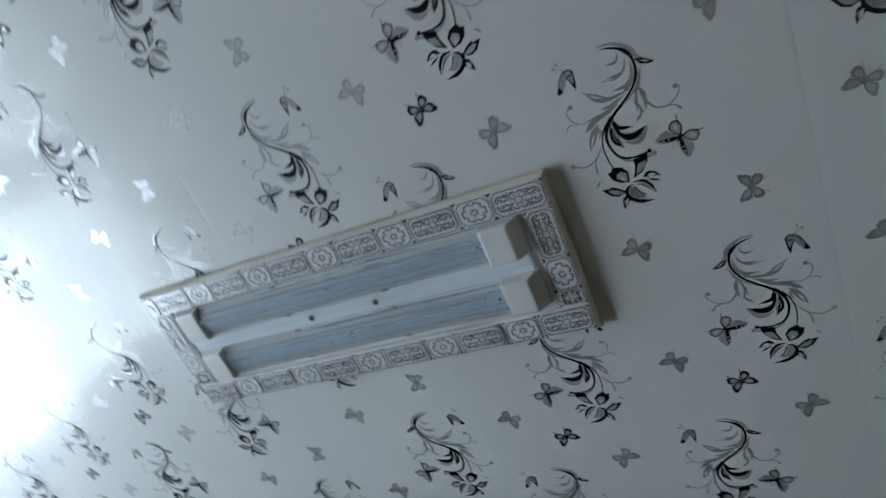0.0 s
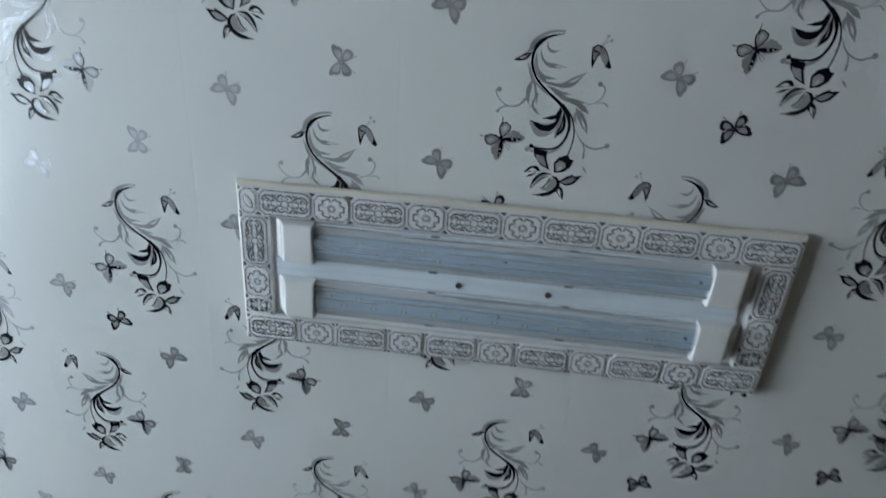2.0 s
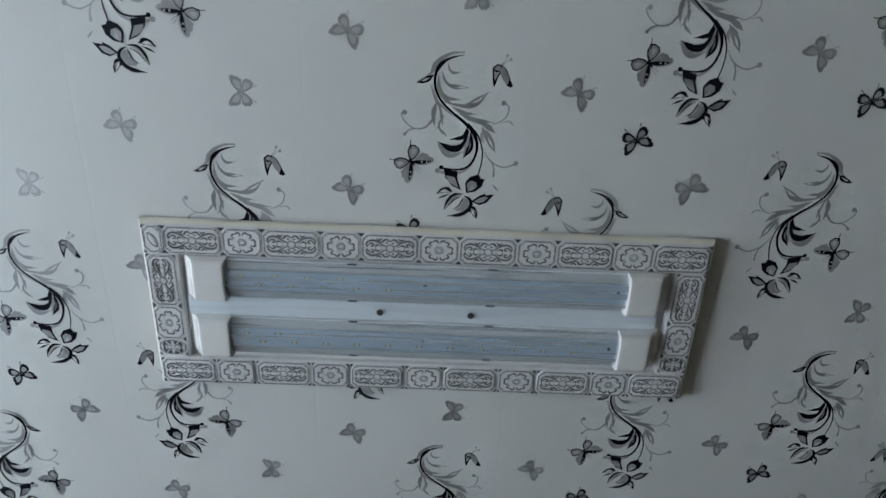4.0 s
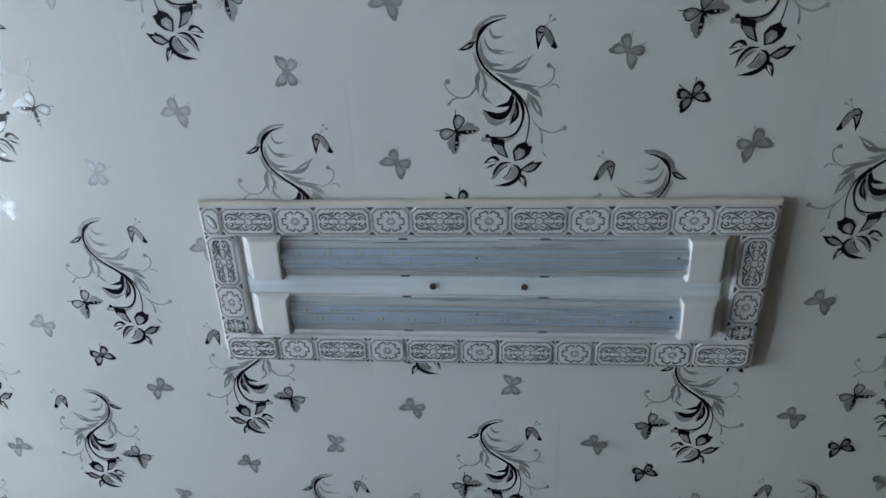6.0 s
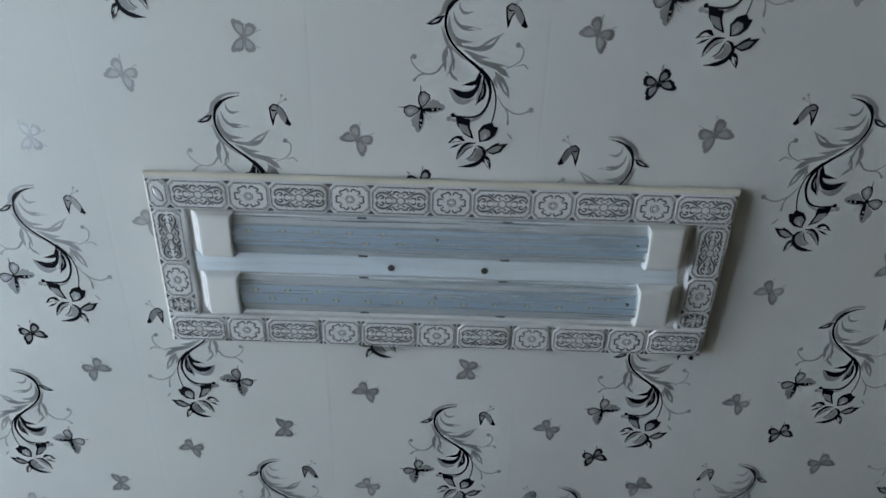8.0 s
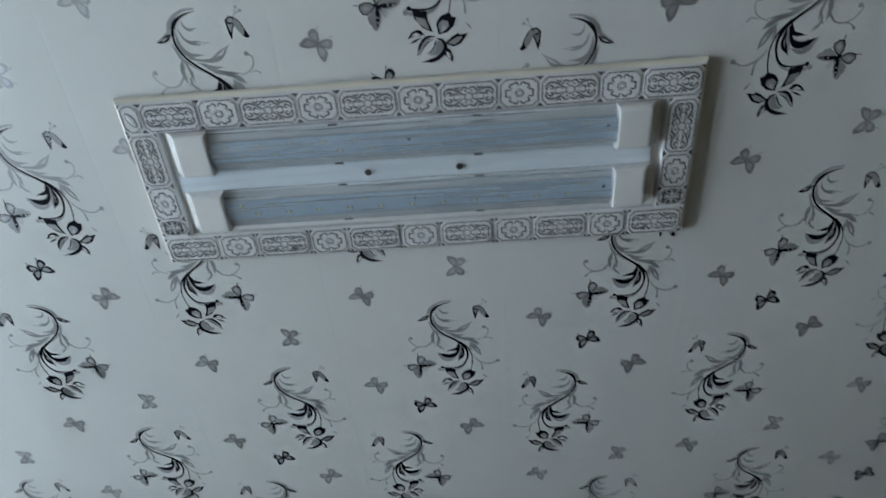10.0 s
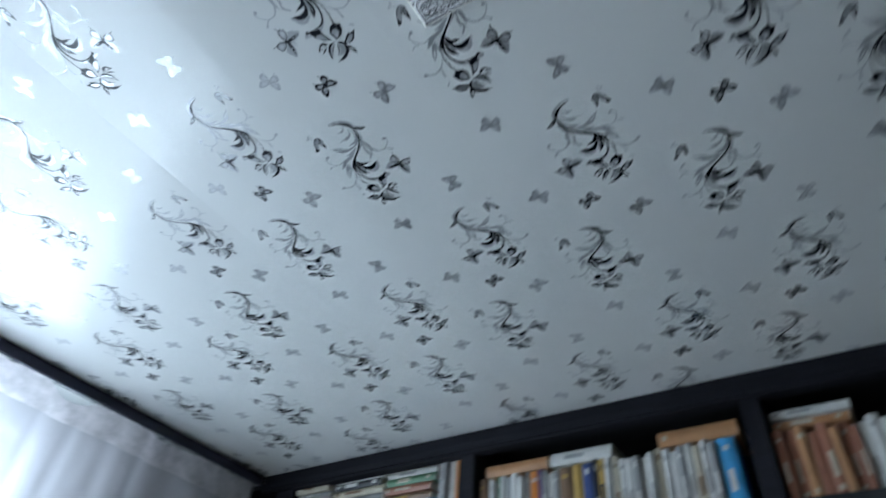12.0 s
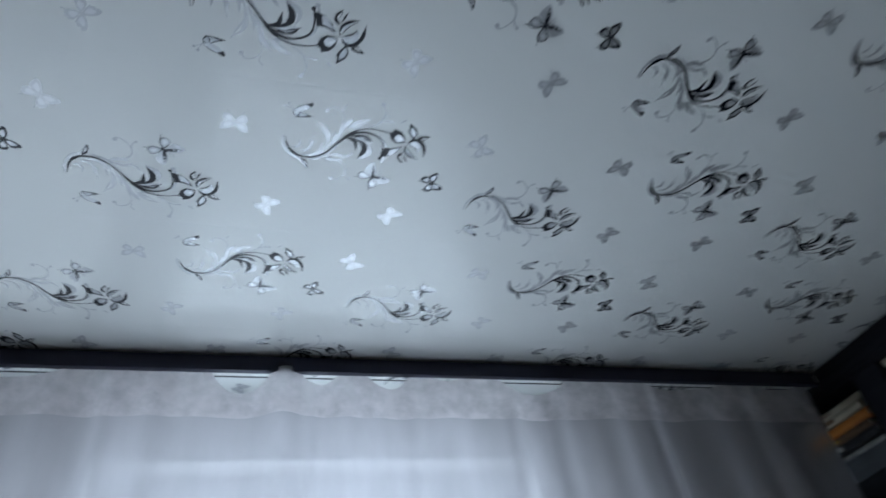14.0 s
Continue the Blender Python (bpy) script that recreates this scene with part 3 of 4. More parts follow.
def tile_plate(bm, w, h):
    raised(bm, octagon(w - 1.0, h - 1.0, 6.5), 0, 0.0012, 0, 0.97)
    for inset, mat, wd in ((4.2, 1, 0.9), (6.4, 1, 0.5)):
        o = octagon(w - inset, h - inset, 6.0)
        for a, b in zip(o, o[1:] + o[:1]):
            ribbon(bm, [a, b], [wd, wd], -0.00125, mat, 1)
    for sx in (-1, 1):
        for sy in (-1, 1):
            plate(bm, [(sx * w / 2, sy * (h / 2 - 0.6)), (sx * (w / 2 - 4.6), sy * (h / 2 - 0.6)), (sx * w / 2, sy * (h / 2 - 5.2))], -0.0003, 1)


def petal(r0, r1, ang, half):
    """Outline of a notched petal from radius r0 to r1 round ang."""
    out = []
    for r, a in ((r0, -0.25), (r0 + (r1 - r0) * 0.5, -0.95), (r1 * 0.93, -0.85), (r1, -0.4), (r1 * 0.90, 0.0), (r1, 0.4), (r1 * 0.93, 0.85), (r0 + (r1 - r0) * 0.5, 0.95), (r0, 0.25)):
        t = ang + a * half
        out.append((r * math.cos(t) * 1.18, r * math.sin(t) * 0.95))
    return out


def flower_tile_mesh(w, h):
    bm = bmesh.new()
    tile_plate(bm, w, h)
    z = -0.0013
    for i in range(6):
        p = petal(5.0, 13.4, i * math.pi / 3, 0.42)
        cx, cy = sum(q[0] for q in p) / len(p), sum(q[1] for q in p) / len(p)
        raised(bm, [(cx + (x - cx) * 0.9, cy + (y - cy) * 0.9) for x, y in p], z, 0.0004, 0, 0.72)
        ribbon(bm, p[1:-1], [1.5, 2.1, 2.1, 1.5], z - 0.00012 - 0.00001 * i, 1, 24)
    ring = [(4.0 * math.cos(math.pi * i / 6), 3.6 * math.sin(math.pi * i / 6)) for i in range(12)]
    ridge(bm, ring + ring[:1], 1.1, z, 0.0009, 0, 16, True)
    ribbon(bm, [(x * 1.22, y * 1.22) for x, y in ring + ring[:1]], [0.9, 0.9], z - 0.0002, 1, 16)
    ribbon(bm, [(x * 0.7, y * 0.7) for x, y in ring + ring[:1]], [0.7, 0.7], z - 0.0002, 1, 16)
    return mesh_of("flower_tile", bm, [TILE, PATINA])


def leaf_tile_mesh(w, h):
    """The small corner piece: one leaf in an octagon."""
    bm = bmesh.new()
    tile_plate(bm, w, h)
    z = -0.0013
    leaf = [(-5, -8), (0, -6), (4, -1), (5.5, 6), (4, 9), (-1, 6), (-4.5, 0)]
    raised(bm, leaf, z, 0.0009, 0, 0.6)
    ribbon(bm, leaf + leaf[:1], [1.4, 1.8, 1.4], z - 0.0001, 1, 24)
    return mesh_of("leaf_tile", bm, [TILE, PATINA])


def scroll_tile_mesh(w, h):
    bm = bmesh.new()
    tile_plate(bm, w, h)
    z = -0.0013
    k = w / 68
    dark, pale = [], []
    for sx in (-1, 1):
        for sy in (-1, 1):
            dark += [[(sx * x, sy * y) for x, y in st] for st in (
                [(4.8, 2.6), (9, 4.2), (14, 7.8), (20, 9.6), (25.5, 8.2), (27.8, 4.2), (26.4, 0.8)],
                [(26.5, 2.4), (23, 5.8), (19.4, 4.6), (20.2, 2.2), (22.8, 2.6)],
                [(8.5, 1.6), (13, 3.6), (16.6, 3.0), (16.8, 0.6)],
                [(0.4, 8.4), (3.2, 10.8), (7, 10.4), (8.6, 7.6), (11.6, 8.2)],
                [(9.6, 12.2), (12.6, 9.8), (16.2, 11.8)],
                [(2.6, 6.0), (4.6, 7.2)])]
            pale += [[(sx * x, sy * y) for x, y in st] for st in (
                [(5.6, 1.2), (10, 2.9), (14.6, 5.9), (20, 7.7), (24.4, 6.8)],
                [(1.2, 6.6), (4.2, 9.0), (6.4, 8.2), (8, 5.8)],
                [(17.6, 11.6), (23, 11.0), (28, 7.6), (29.6, 2.2)])]
    for i, st in enumerate(dark):
        ribbon(bm, [(x * k, y) for x, y in st], [1.3, 2.1, 1.3], z - 0.00001 * i, 1, 12)
    for i, st in enumerate(pale):
        ridge(bm, [(x * k, y) for x, y in st], 1.0, z, 0.0011, 0, 12)
    r = 3.6 * min(k * 1.3, 1)
    ring = [(r * math.cos(math.pi * i / 6), r * math.sin(math.pi * i / 6)) for i in range(12)]
    ridge(bm, ring + ring[:1], 1.1, z - 0.0003, 0.0008, 0, 16, True)
    ribbon(bm, [(x * 1.3, y * 1.3) for x, y in ring + ring[:1]], [1.0, 1.0], z - 0.0005, 1, 16)
    return mesh_of("scroll_tile", bm, [TILE, PATINA])


FX0, FX1, FY0, FY1, FZ = -0.376, 0.2915, 0.047, 0.264, 2.488
BORDER = 0.038


def ceiling_light():
    lt = thing("ceiling_light", "twin-tube ceiling light in a white and silver moulded surround", "ceiling light", ((FX0 + FX1) / 2, (FY0 + FY1) / 2, H))
    cx, cy = lt.location.x, lt.location.y
    hx, hy = (FX1 - FX0) / 2, (FY1 - FY0) / 2
    d = FZ - H
    # surround: sloping cream side, flat face, rounded inner lip
    bm = bmesh.new()
    prof = [(0.0040, -0.0012, 1), (0.0030, d * 0.55, 1), (0.0, d + 0.0015, 1), (-0.0012, d, 0), (-BORDER + 0.002, d, 0), (-BORDER, d + 0.0015, 0), (-BORDER - 0.0015, -0.003, 0)]
    rings = []
    for o, z, m in prof:
        rings.append([bm.verts.new((sx * (hx + o), sy * (hy + o), z)) for sx, sy in ((-1, -1), (1, -1), (1, 1), (-1, 1))])
    for (a, b, p) in zip(rings, rings[1:], prof[1:]):
        for i in range(4):
            j = (i + 1) % 4
            f = bm.faces.new((a[i], a[j], b[j], b[i]))
            f.material_index = p[2]
    part("frame", bm, [TILE, CREAM], lt, "white moulded surround with cream sides")
    # tiles of the surround
    S, L = flower_tile_mesh(47, 36), scroll_tile_mesh(68, 36)
    Q = scroll_tile_mesh(24, 36)
    zt = d - 0.0004

    def tile(name, me, x, y, turn=0):
        part(name, me, None, lt, m=Matrix.Translation((x - cx, y - cy, zt)) @ pose(0, 0, 0, 0, 0, turn))
    yt, yb = FY0 + BORDER / 2, FY1 - BORDER / 2
    x = FX0 + 0.001
    tile("corner_tile", leaf_tile_mesh(24, 36), x + 0.012, yt)
    x += 0.024
    for i in range(11):
        w = 0.068 if i % 2 == 0 else 0.0467
        tile("scroll_tile" if i % 2 == 0 else "flower_tile", L if i % 2 == 0 else S, x + w / 2, yt)
        x += w
    x = FX0 + 0.001
    for i in range(11):
        w = 0.0698 if i % 2 == 0 else 0.0492
        tile("scroll_tile" if i % 2 == 0 else "flower_tile", L if i % 2 == 0 else S, x + w / 2, yb)
        x += w
    for xs in (FX0 + BORDER / 2, FX1 - BORDER / 2):
        tile("scroll_tile", L, xs, FY0 + BORDER + 0.034, 90)
        tile("flower_tile", S, xs, FY0 + BORDER + 0.0915, 90)
        tile("corner_tile", Q, xs, FY0 + BORDER + 0.126, 90)
    # tray and middle channel
    bm = bmesh.new()
    box(bm, (-hx + BORDER + 0.002, -hy + BORDER + 0.002, -0.006), (hx - BORDER - 0.002, hy - BORDER - 0.002, -0.0015))
    part("tray", bm, PLASTIC, lt)
    bm = bmesh.new()
    box(bm, (-hx + BORDER + 0.006, 0.138 - cy, -0.011), (hx - BORDER - 0.012, 0.164 - cy, -0.004), 0.002, 3)
    part("middle_channel", bm, CHANNEL, lt, "bluish white enamelled channel between the tubes")
    for sx in (-0.099, 0.012):
        bm = bmesh.new()
        bmesh.ops.create_cone(bm, segments=14, radius1=0.0042, radius2=0.0030, depth=0.003, cap_ends=True)
        part("screw", bm, HOLE, lt, "dark fixing screw", m=Matrix.Translation((sx - cx, 0.1515 - cy, -0.0122)))
    for yc in (0.1125, 0.190):
        y = yc - cy
        x0, x1 = -0.280 - cx, 0.196 - cx
        # white housing with raised rims, the board lying between them
        bm = bmesh.new()
        prof = [(-0.0255, -0.004), (-0.0245, -0.0125), (-0.0150, -0.0160), (-0.0138, -0.0185), (-0.0128, -0.0160), (0.0128, -0.0160), (0.0138, -0.0175), (0.0150, -0.0160), (0.0245, -0.0125), (0.0255, -0.004)]
        ends = [[bm.verts.new((xx, y + py, pz)) for py, pz in prof] for xx in (x0 - 0.02, x1 + 0.02)]
        for i in range(len(prof) - 1):
            bm.faces.new((ends[0][i], ends[0][i + 1], ends[1][i + 1], ends[1][i]))
        part("tube_housing", bm, HOUSING, lt, "white enamelled tube housing")
        bm = bmesh.new()
        box(bm, (x0 - 0.02, y - 0.0126, -0.0180), (x1 + 0.02, y + 0.0126, -0.0162))
        board = part("led_board", bm, REFLECTOR, lt, "pale blue board under a clear cover")
        led = bmesh.new()
        box(led, (-0.0025, -0.0016, -0.0012), (0.0025, 0.0016, 0), 0.0004, 1)
        for sx in (-1, 1):
            box(led, (sx * 0.0030 - 0.0005, -0.0014, -0.0006), (sx * 0.0030 + 0.0005, 0.0014, 0), mat=1)
        led = mesh_of("led_chip", led, [LED, PATINA])
        for i in range(23):
            part("led_chip", led, None, board, m=Matrix.Translation((x0 + 0.018 + i * 0.0193, y + (0.0055 if i % 2 else -0.0065), -0.0181)))
        for xd, yd in ((-0.045, -0.003), (0.186, -0.002)):
            bm = bmesh.new()
            bmesh.ops.create_cone(bm, segments=10, radius1=0.0022, radius2=0.0018, depth=0.0016, cap_ends=True)
            part("board_screw", bm, HOLE, board, "small dark screw", m=Matrix.Translation((xd - cx, y + yd, -0.0189)))
        # clear half-round cover with faint ribs
        bm = bmesh.new()
        n = 14
        rows = []
        for xx in [x0 + (x1 - x0) * i / 6 for i in range(7)]:
            rows.append([bm.verts.new((xx, y - 0.0245 * math.cos(math.pi * i / n), -0.0065 - 0.0195 * math.sin(math.pi * i / n) ** 0.72 + (0.0004 if i % 2 else 0))) for i in range(n + 1)])
        for a, b in zip(rows, rows[1:]):
            for i in range(n):
                bm.faces.new((a[i], a[i + 1], b[i + 1], b[i]))
        part("tube_cover", bm, CLEAR, lt, "clear ribbed tube cover", smooth=True).visible_shadow = False
        for xe, s in ((-0.280, -1), (0.196, 1)):
            bm = bmesh.new()
            X = xe - cx
            # side outline of the end cap: straight, then sloping away at its outer end
            side = [(0, -0.004), (0, -0.0270), (0.0006, -0.0280), (0.002, -0.0285), (0.034, -0.0285), (0.0360, -0.0280), (0.0380, -0.0262), (0.0400, -0.0225), (0.0425, -0.0180), (0.0470, -0.0125), (0.0500, -0.0100), (0.0505, -0.004)]
            across = [(-0.0264, 0.0), (-0.0258, 0.80), (-0.0245, 0.93), (-0.0220, 0.985), (-0.0185, 1.0), (0.0185, 1.0), (0.0220, 0.985), (0.0245, 0.93), (0.0258, 0.80), (0.0264, 0.0)]
            grid = [[bm.verts.new((X + s * sx, y + ay, -0.004 + (sz + 0.004) * f)) for ay, f in across] for sx, sz in side]
            for a, b in zip(grid, grid[1:]):
                for i in range(len(across) - 1):
                    bm.faces.new((a[i], a[i + 1], b[i + 1], b[i]))
            bm.faces.new(grid[0])
            bm.faces.new(grid[-1])
            bmesh.ops.remove_doubles(bm, verts=bm.verts, dist=0.00001)
            bmesh.ops.recalc_face_normals(bm, faces=bm.faces)
            part("end_cap", bm, PLASTIC, lt, "white plastic tube end cap")
    clip = bmesh.new()
    box(clip, (-0.0055, -0.0011, -0.0014), (0.0055, 0.0011, 0), 0.0005, 1)
    clip = mesh_of("clip", clip, HOLE)
    for xx in (-0.132, 0.035):
        for yy in (0.0885, 0.1370, 0.1655, 0.2140):
            part("clip", clip, None, lt, m=Matrix.Translation((xx - cx, yy - cy, -0.0130)))
    return lt


ceiling_light()

# ---- curtain rail with fascia, net curtain ----
rail = thing("curtain_rail", "dark navy fascia of a ceiling curtain rail with a thin wire", "curtain rail", (-1.78, 0, H))
bm = bmesh.new()
box(bm, (0.003, NY + 0.02, -0.032), (0.015, 1.338, -0.001), 0.002, 2)
part("fascia", bm, STRIP, rail)
bm = bmesh.new()
box(bm, (-0.016, NY + 0.02, -0.007), (0.002, 1.338, -0.001), 0.002, 1)
part("track", bm, PLASTIC, rail, "white plastic rail track")
bm = bmesh.new()
bmesh.ops.create_cone(bm, segments=8, radius1=0.0013, radius2=0.0013, depth=1.338 - NY - 0.04, cap_ends=True, matrix=Matrix.Translation((-0.022, (1.338 + NY) / 2, -0.024)) @ pose(0, 0, 0, 90, 0, 0))
part("wire", bm, HOLE, rail, "thin dark wire")

SAGS = [(0.091, 0.054, 0.042), (0.225, 0.036, 0.024), (0.357, 0.040, 0.028), (0.47, 0.03, 0.010), (0.651, 0.074, 0.033), (-0.297, 0.11, 0.020), (-0.62, 0.07, 0.03), (1.0, 0.10, 0.018), (-0.95, 0.06, 0.03), (-1.3, 0.08, 0.03), (1.24, 0.05, 0.012)]


FOLDS = [(0.165, 0.036, 0.026), (0.215, 0.010, 0.009), (0.28, 0.014, 0.008), (0.34, 0.018, 0.011), (0.405, 0.012, 0.009), (0.47, 0.03, 0.011), (0.60, 0.014, 0.010), (0.69, 0.018, 0.008), (0.80, 0.03, 0.013), (0.90, 0.016, 0.010), (-0.05, 0.02, 0.010), (-0.12, 0.014, 0.008), (-0.2, 0.035, 0.012), (1.02, 0.04, 0.008), (1.13, 0.02, 0.005), (1.22, 0.03, 0.006)]


def curtain_x(y, z):
    f = (H - z)
    a = 0.006 * math.sin(y * 46 + 1.3 * math.sin(y * 5)) + 0.010 * math.sin(y * 23.0 + 2.0)
    lobes = [h * math.exp(-((y - c) / w) ** 2) for c, w, h in FOLDS]
    return -1.792 + a * min(1.0, 0.15 + f * 1.2) + lobes[0] + sum(lobes[1:]) * min(1.0, 0.35 + f * 2.5)


def curtain_top(y):
    z = 2.477
    for c, w, s in SAGS:
        q = abs(y - c) / w
        if q < 1:
            z -= s * (1 - q ** 2.4)
    return z + 0.001 * math.exp(-((y - 0.165) / 0.036) ** 2)


def cloth(name, y0, y1, depth, mat, parent, shift, label=""):
    bm = bmesh.new()
    n = int((y1 - y0) / 0.008)
    rows = []
    for j, f in enumerate(depth):
        row = []
        for i in range(n + 1):
            y = y0 + (y1 - y0) * i / n
            top = curtain_top(y)
            z = top + (f - top) * (0 if j == 0 else 1)
            row.append(bm.verts.new((curtain_x(y, z) + shift, y, z)))
        rows.append(row)
    for a, b in zip(rows, rows[1:]):
        for i in range(n):
            bm.faces.new((a[i], a[i + 1], b[i + 1], b[i]))
    return part(name, bm, mat, parent, label, smooth=True)


net = thing("net_curtain", "white floral net curtain hooked along the ceiling rail", "curtain")
cloth("net", -1.9, 1.322, [2.5, 2.39, 2.30, 2.15, 1.8, 1.2, 0.6, 0.08], TULLE, net, 0.0)
cloth("heading", -1.9, 1.322, [2.5, 2.43, 2.388], LACE, net, 0.004, "doubled lace heading band")
hook = bmesh.new()
ridge(hook, [(0, -8), (0, 6), (4, 10), (8, 6)], 2.0, 0, 0.0015, 0)
bmesh.ops.solidify(hook, geom=hook.faces[:], thickness=0.001)
hook = mesh_of("hook", hook, HOLE)
for y in (-0.19, -0.135, -0.06, -0.02, 0.165, 0.29, 0.42, 0.53, 0.75, 0.88, 1.12, -0.45, -0.78):
    part("hook", hook, None, net, m=Matrix.Translation((-1.80, y, 2.472)) @ pose(0, 0, 0, 90, 0, 90))

# ---- bookcase ----
case = thing("bookcase", "black-stained wooden bookcase reaching to the ceiling", "bookcase", (0, 1.355, 0))
BX0, BX1 = -1.935, 1.62


def board(name, lo, hi, mat, bevel=0.002, label=""):
    bm = bmesh.new()
    box(bm, (lo[0], lo[1] - 1.37, lo[2]), (hi[0], hi[1] - 1.37, hi[2]), bevel, 2)
    return part(name, bm, mat, case, label)


bm = bmesh.new()
prof = [(1.395, 2.444), (1.363, 2.444), (1.360, 2.449), (1.363, 2.455), (1.3575, 2.462), (1.355, 2.468), (1.355, 2.4985), (1.395, 2.4985)]
rows = [[bm.verts.new((x, y - 1.37, z)) for y, z in prof] for x in (BX0 + 0.17, BX1)]
for i in range(len(prof)):
    j = (i + 1) % len(prof)
    bm.faces.new((rows[0][i], rows[0][j], rows[1][j], rows[1][i]))
bm.faces.new(rows[0])
bm.faces.new(rows[1])
bmesh.ops.recalc_face_normals(bm, faces=bm.faces)
part("cornice", bm, CORNICE, case, "dark moulded cornice against the ceiling")
bm = bmesh.new()
box(bm, (BX0, 1.397 - 1.37, 2.478), (BX1, 1.700 - 1.37, 2.4970))
part("top_board", bm, MATTBLACK, case)
POSTS = [(-1.935, -1.915), (-1.700, -1.630), (-0.992, -0.945), (-0.252, -0.212), (0.50, 0.54), (1.25, 1.29), (1.60, 1.62)]
for a, b in POSTS:
    board("upright", (a, 1.372, 0.0), (b, 1.700, 2.4775), DARKWOOD)
bm = bmesh.new()
box(bm, (BX0, 1.702 - 1.37, 0.0), (BX1, 1.714 - 1.37, 2.4775))
part("back_panel", bm, MATTBLACK, case)
LEVELS = [(2.312, 1.99, 1.66, 1.32), (2.312, 1.99, 1.66, 1.32), (2.218, 1.90, 1.58, 1.26), (2.218, 1.90, 1.58, 1.26), (2.218, 1.90, 1.58, 1.26), (2.218, 1.9, 1.58, 1.26)]
for (a, b), (c, d), zs in zip(POSTS, POSTS[1:], LEVELS):
    for z in zs:
        pale = c < -0.9
        board("shelf", (b + 0.001, 1.376, z - (0.046 if pale else 0.028)), (c - 0.001, 1.700, z), LAMINATE if pale else SHELF, label="grey laminate shelf" if pale else "")

COLOURS = dict(white=(0.68, 0.67, 0.64), cream=(0.58, 0.52, 0.40), grey=(0.34, 0.34, 0.34), tan=(0.50, 0.26, 0.12), orange=(0.62, 0.22, 0.04), brown=(0.20, 0.12, 0.07),
               green=(0.10, 0.22, 0.12), teal=(0.12, 0.30, 0.32), blue=(0.07, 0.38, 0.74), navy=(0.05, 0.08, 0.22), red=(0.42, 0.06, 0.05), yellow=(0.66, 0.52, 0.05),
               purple=(0.20, 0.12, 0.30), ochre=(0.46, 0.30, 0.08), black=(0.03, 0.03, 0.035), rust=(0.36, 0.15, 0.09))
COVERS = {k: material("book_cover_" + k, [0.95 * c for c in v], 0.42, vary=0.22, scale=28, bump=0.08, bump_scale=140) for k, v in COLOURS.items()}
brng = random.Random(11)
INK_OF = dict(white="grey", cream="brown", grey="white", tan="cream", orange="white", brown="ochre", green="cream", teal="white", blue="white", navy="white", red="cream", yellow="navy", purple="white", ochre="black", black="white", rust="cream")


def book(x, y, z, thick, tall, deep, colour, lying=False, lean=0.0, group=""):
    """A book whose spine faces the room: standing at its left lower corner (x, y, z), or lying on its side."""
    y -= 0.015
    kind = "lying on its side" if lying else "standing upright"
    ob = thing("book", f"{colour} covered book {kind} on the dark shelf", "book", (x, y, z), group)
    t, h, d = thick, tall, deep
    bm = bmesh.new()
    c = 0.0022
    box(bm, (0, 0.004, 0), (c, d, h), 0.0006, 1)
    box(bm, (t - c, 0.004, 0), (t, d, h), 0.0006, 1)
    # rounded spine
    n = 5
    out = [bm.verts.new((t * i / n, 0.004 - 0.0045 * math.sin(math.pi * i / n), zz)) for zz in (0, h) for i in range(n + 1)]
    for i in range(n):
        bm.faces.new((out[i], out[i + 1], out[n + 2 + i], out[n + 1 + i]))
    part("cover", bm, COVERS[colour], ob)
    bm = bmesh.new()
    box(bm, (c, 0.006, 0.003), (t - c, d - 0.003, h - 0.003))
    part("page_block", bm, PAPER, ob)
    for f0, f1, chance in ((0.06, 0.14, 0.4), (0.24, 0.62, 0.75), (0.82, 0.92, 0.5)):
        if brng.random() < chance:
            bm = bmesh.new()
            wd, f1 = brng.uniform(0.10, 0.26), f1 - brng.uniform(0, 0.5) * (f1 - f0)
            box(bm, (t * (0.5 - wd), -0.0012, h * f0), (t * (0.5 + wd), 0.0035, h * f1))
            part("title_bar", bm, COVERS[INK_OF[colour]], ob)
    if lying:
        ob.matrix_basis = Matrix.Translation((x, y, z + t)) @ pose(0, 0, 0, 0, 90, 0)
    elif lean:
        ob.matrix_basis = Matrix.Translation((x, y, z)) @ pose(0, 0, 0, 0, lean, 0)
    return ob


def stack(x, w, z, colours, thick, group, y=1.392):
    for c in colours:
        t = thick * brng.uniform(0.8, 1.2)
        book(x + brng.uniform(-0.005, 0.005), y + brng.uniform(-0.006, 0.010), z, t, w + brng.uniform(-0.012, 0.004), 0.16, c, True, group=group)
        z += t + brng.uniform(0.0006, 0.0030)


def row(x, z, colours, thick, tall, group, y=1.392, end=None):
    for c in colours:
        t = thick * brng.uniform(0.75, 1.3)
        if end and x + t > end:
            break
        book(x, y + brng.uniform(-0.006, 0.016), z, t, tall * brng.uniform(0.88, 1.03), 0.15, c, group=group)
        x += t + 0.0008
    return x


# corner bay beside the window
stack(-1.905, 0.19, 2.313, ["white", "black", "brown", "orange", "cream", "cream"], 0.020, "books lying in the corner bay")
# upper shelf of lying paperbacks
stack(-1.625, 0.145, 2.313, ["white", "grey", "cream", "rust", "white", "grey", "cream"], 0.019, "books lying on the upper shelf")
stack(-1.468, 0.195, 2.313, ["teal", "white", "rust", "grey", "cream", "black", "white"], 0.019, "books lying on the upper shelf")
stack(-1.262, 0.175, 2.313, ["blue", "blue", "brown", "rust", "green", "white", "cream"], 0.0205, "books lying on the upper shelf")
row(-1.083, 2.313, ["white", "grey", "white", "orange"], 0.0175, 0.165, "books standing on the upper shelf", end=-0.993)
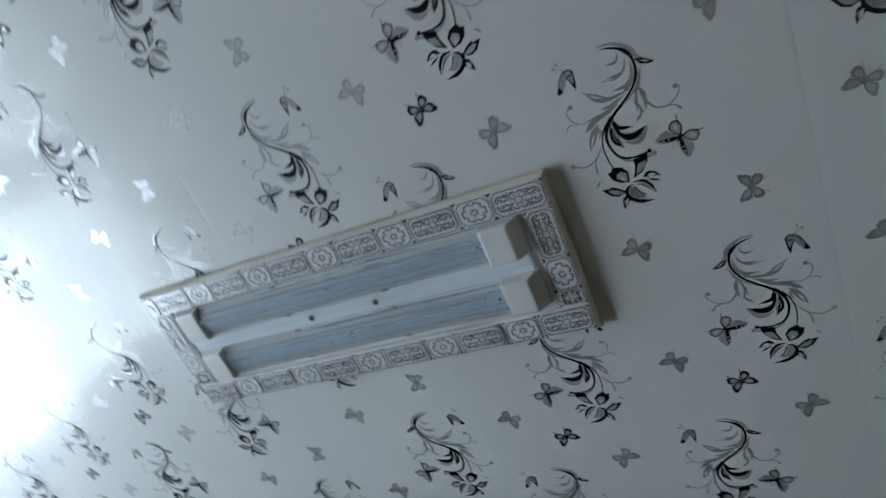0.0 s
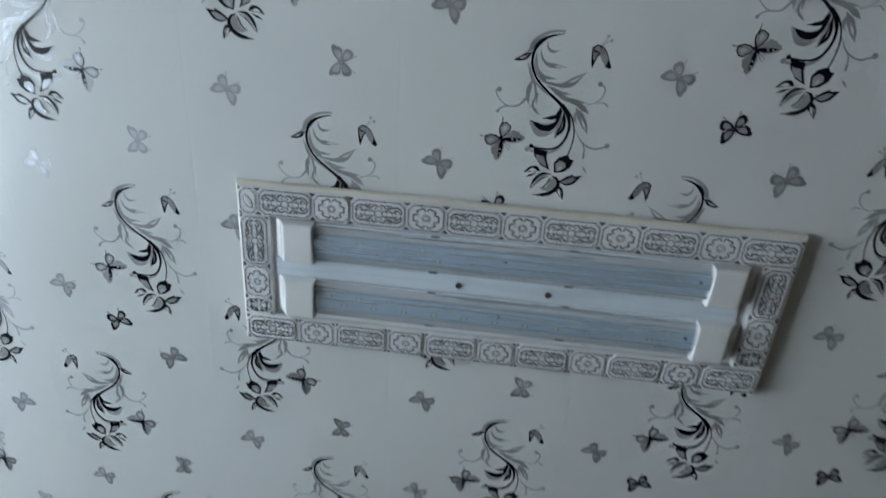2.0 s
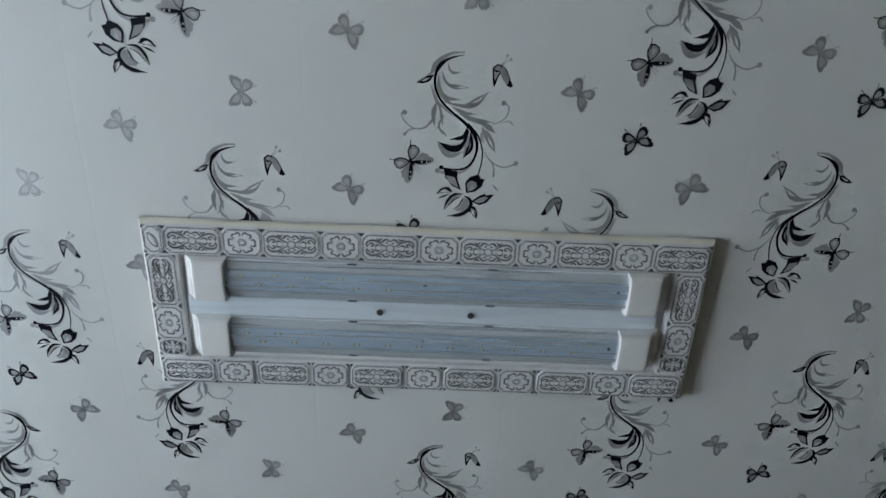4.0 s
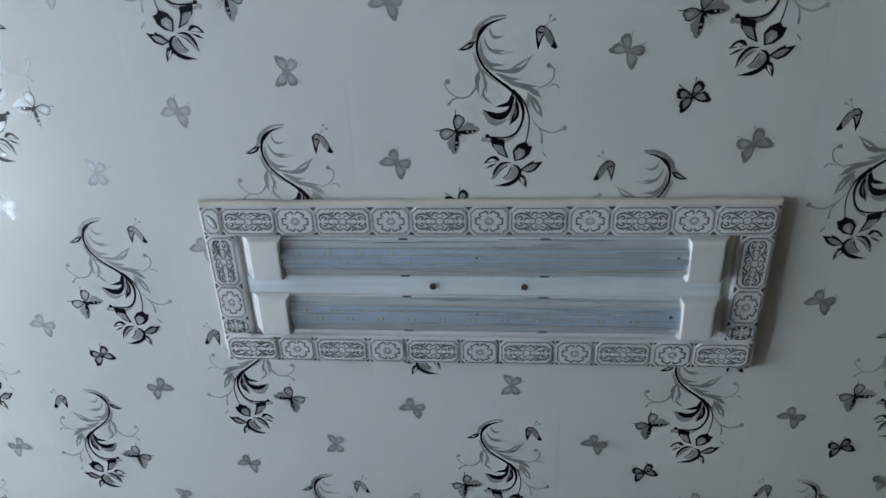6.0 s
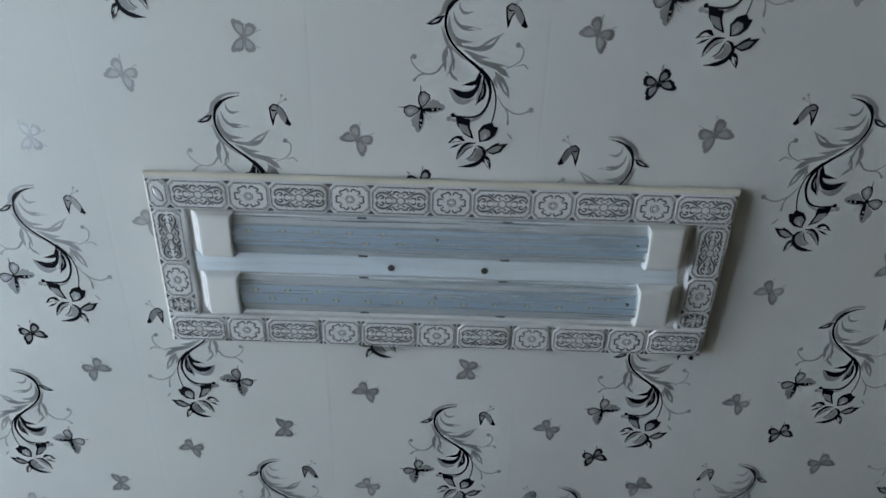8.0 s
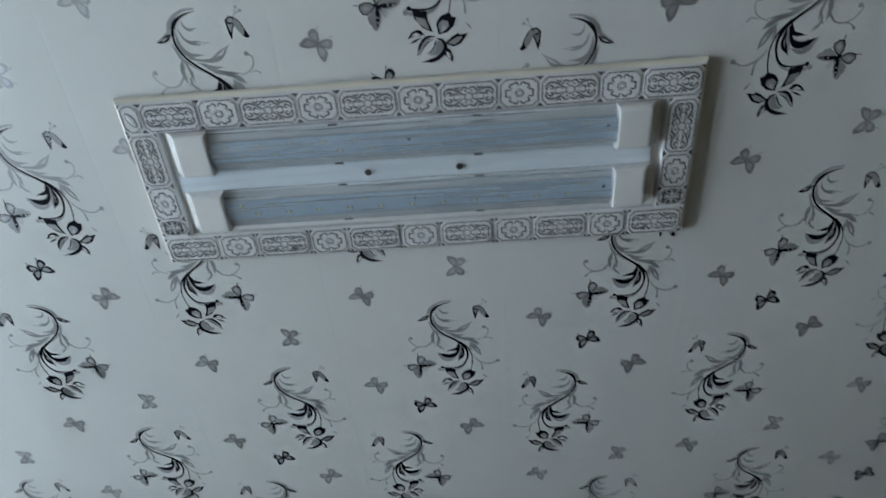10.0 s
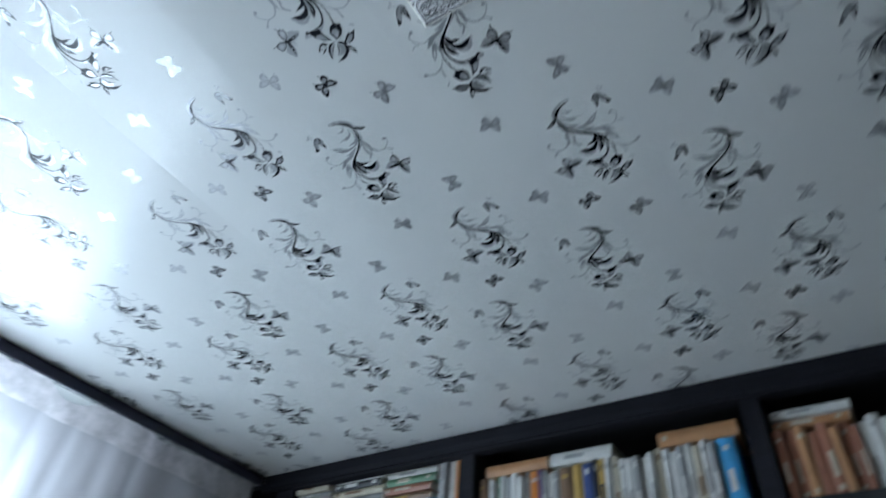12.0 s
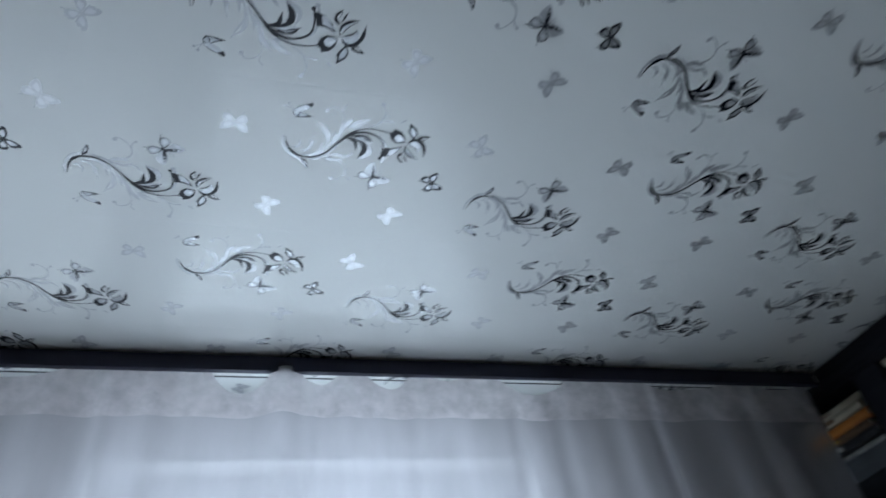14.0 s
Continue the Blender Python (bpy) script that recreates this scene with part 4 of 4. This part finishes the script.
# shelf below, standing
row(-1.625, 1.991, ["orange", "white", "cream", "green", "cream", "white", "grey", "grey", "red", "white", "blue", "navy", "yellow", "yellow", "rust", "grey", "white", "teal", "cream", "ochre", "cream", "white", "teal", "green", "navy"], 0.026, 0.262, "books standing on the second shelf", y=1.378, end=-0.995)
stack(-1.905, 0.18, 1.991, ["brown", "white", "grey", "navy"], 0.026, "books lying in the corner bay")
# wide bay: standing novels with books laid on top
NOVELS = ([("brown", 20), ("cream", 12), ("white", 16), ("green", 12), ("white", 18), ("grey", 16), ("white", 20), ("white", 16), ("grey", 14), ("orange", 26), ("purple", 10), ("grey", 16), ("white", 14), ("grey", 18),
           ("brown", 34), ("ochre", 28), ("navy", 28), ("black", 12), ("ochre", 20)] + [(c, 17.5) for c in ("white", "cream", "white", "white", "grey", "white", "white", "cream", "white", "white", "grey", "white", "cream", "white", "grey")] + [("blue", 40)])
x = -0.938
for c, mm in NOVELS:
    t = mm * 0.001
    book(x, 1.392 + brng.uniform(-0.005, 0.014), 2.219, t - 0.0008, brng.uniform(0.146, 0.163), 0.15, c, group="novels in the wide bay")
    x += t
book(-0.925, 1.40, 2.383, 0.030, 0.185, 0.11, "tan", True, group="books laid on top of the novels")
book(-0.732, 1.40, 2.383, 0.032, 0.165, 0.12, "white", True, group="books laid on top of the novels")
book(-0.452, 1.40, 2.383, 0.036, 0.180, 0.12, "tan", True, group="books laid on top of the novels")
# next bay
row(-0.208, 2.219, ["rust", "rust", "tan", "rust", "rust", "tan", "rust", "rust", "white", "white", "white", "grey", "white", "white", "cream", "white", "green", "white", "grey", "white", "navy", "white", "white", "rust", "white", "cream", "grey", "white", "white", "rust", "tan", "white", "grey", "white"], 0.0195, 0.150, "novels in the second wide bay", end=0.498)
stack(-0.200, 0.16, 2.376, ["tan", "white"], 0.022, "books laid on top of the novels", 1.40)
row(0.545, 2.219, ["white", "grey", "tan", "white", "cream", "navy", "white", "rust", "white", "grey", "white", "white"], 0.024, 0.150, "novels in the third wide bay", end=1.24)

# rolled paper lying on the second shelf's books
bm = bmesh.new()
for i, rr in enumerate((0.016, 0.013, 0.010)):
    bmesh.ops.create_cone(bm, segments=16, radius1=rr, radius2=rr, depth=0.15 - i * 0.002, cap_ends=False, matrix=pose(0, 0, 0, 90, 0, 0))
roll = part("paper_roll", bm, COVERS["white"])
roll.location = (-1.600, 1.450, 2.256)
tagged(roll, "white rolled sheet of paper lying on the books", "paper roll")
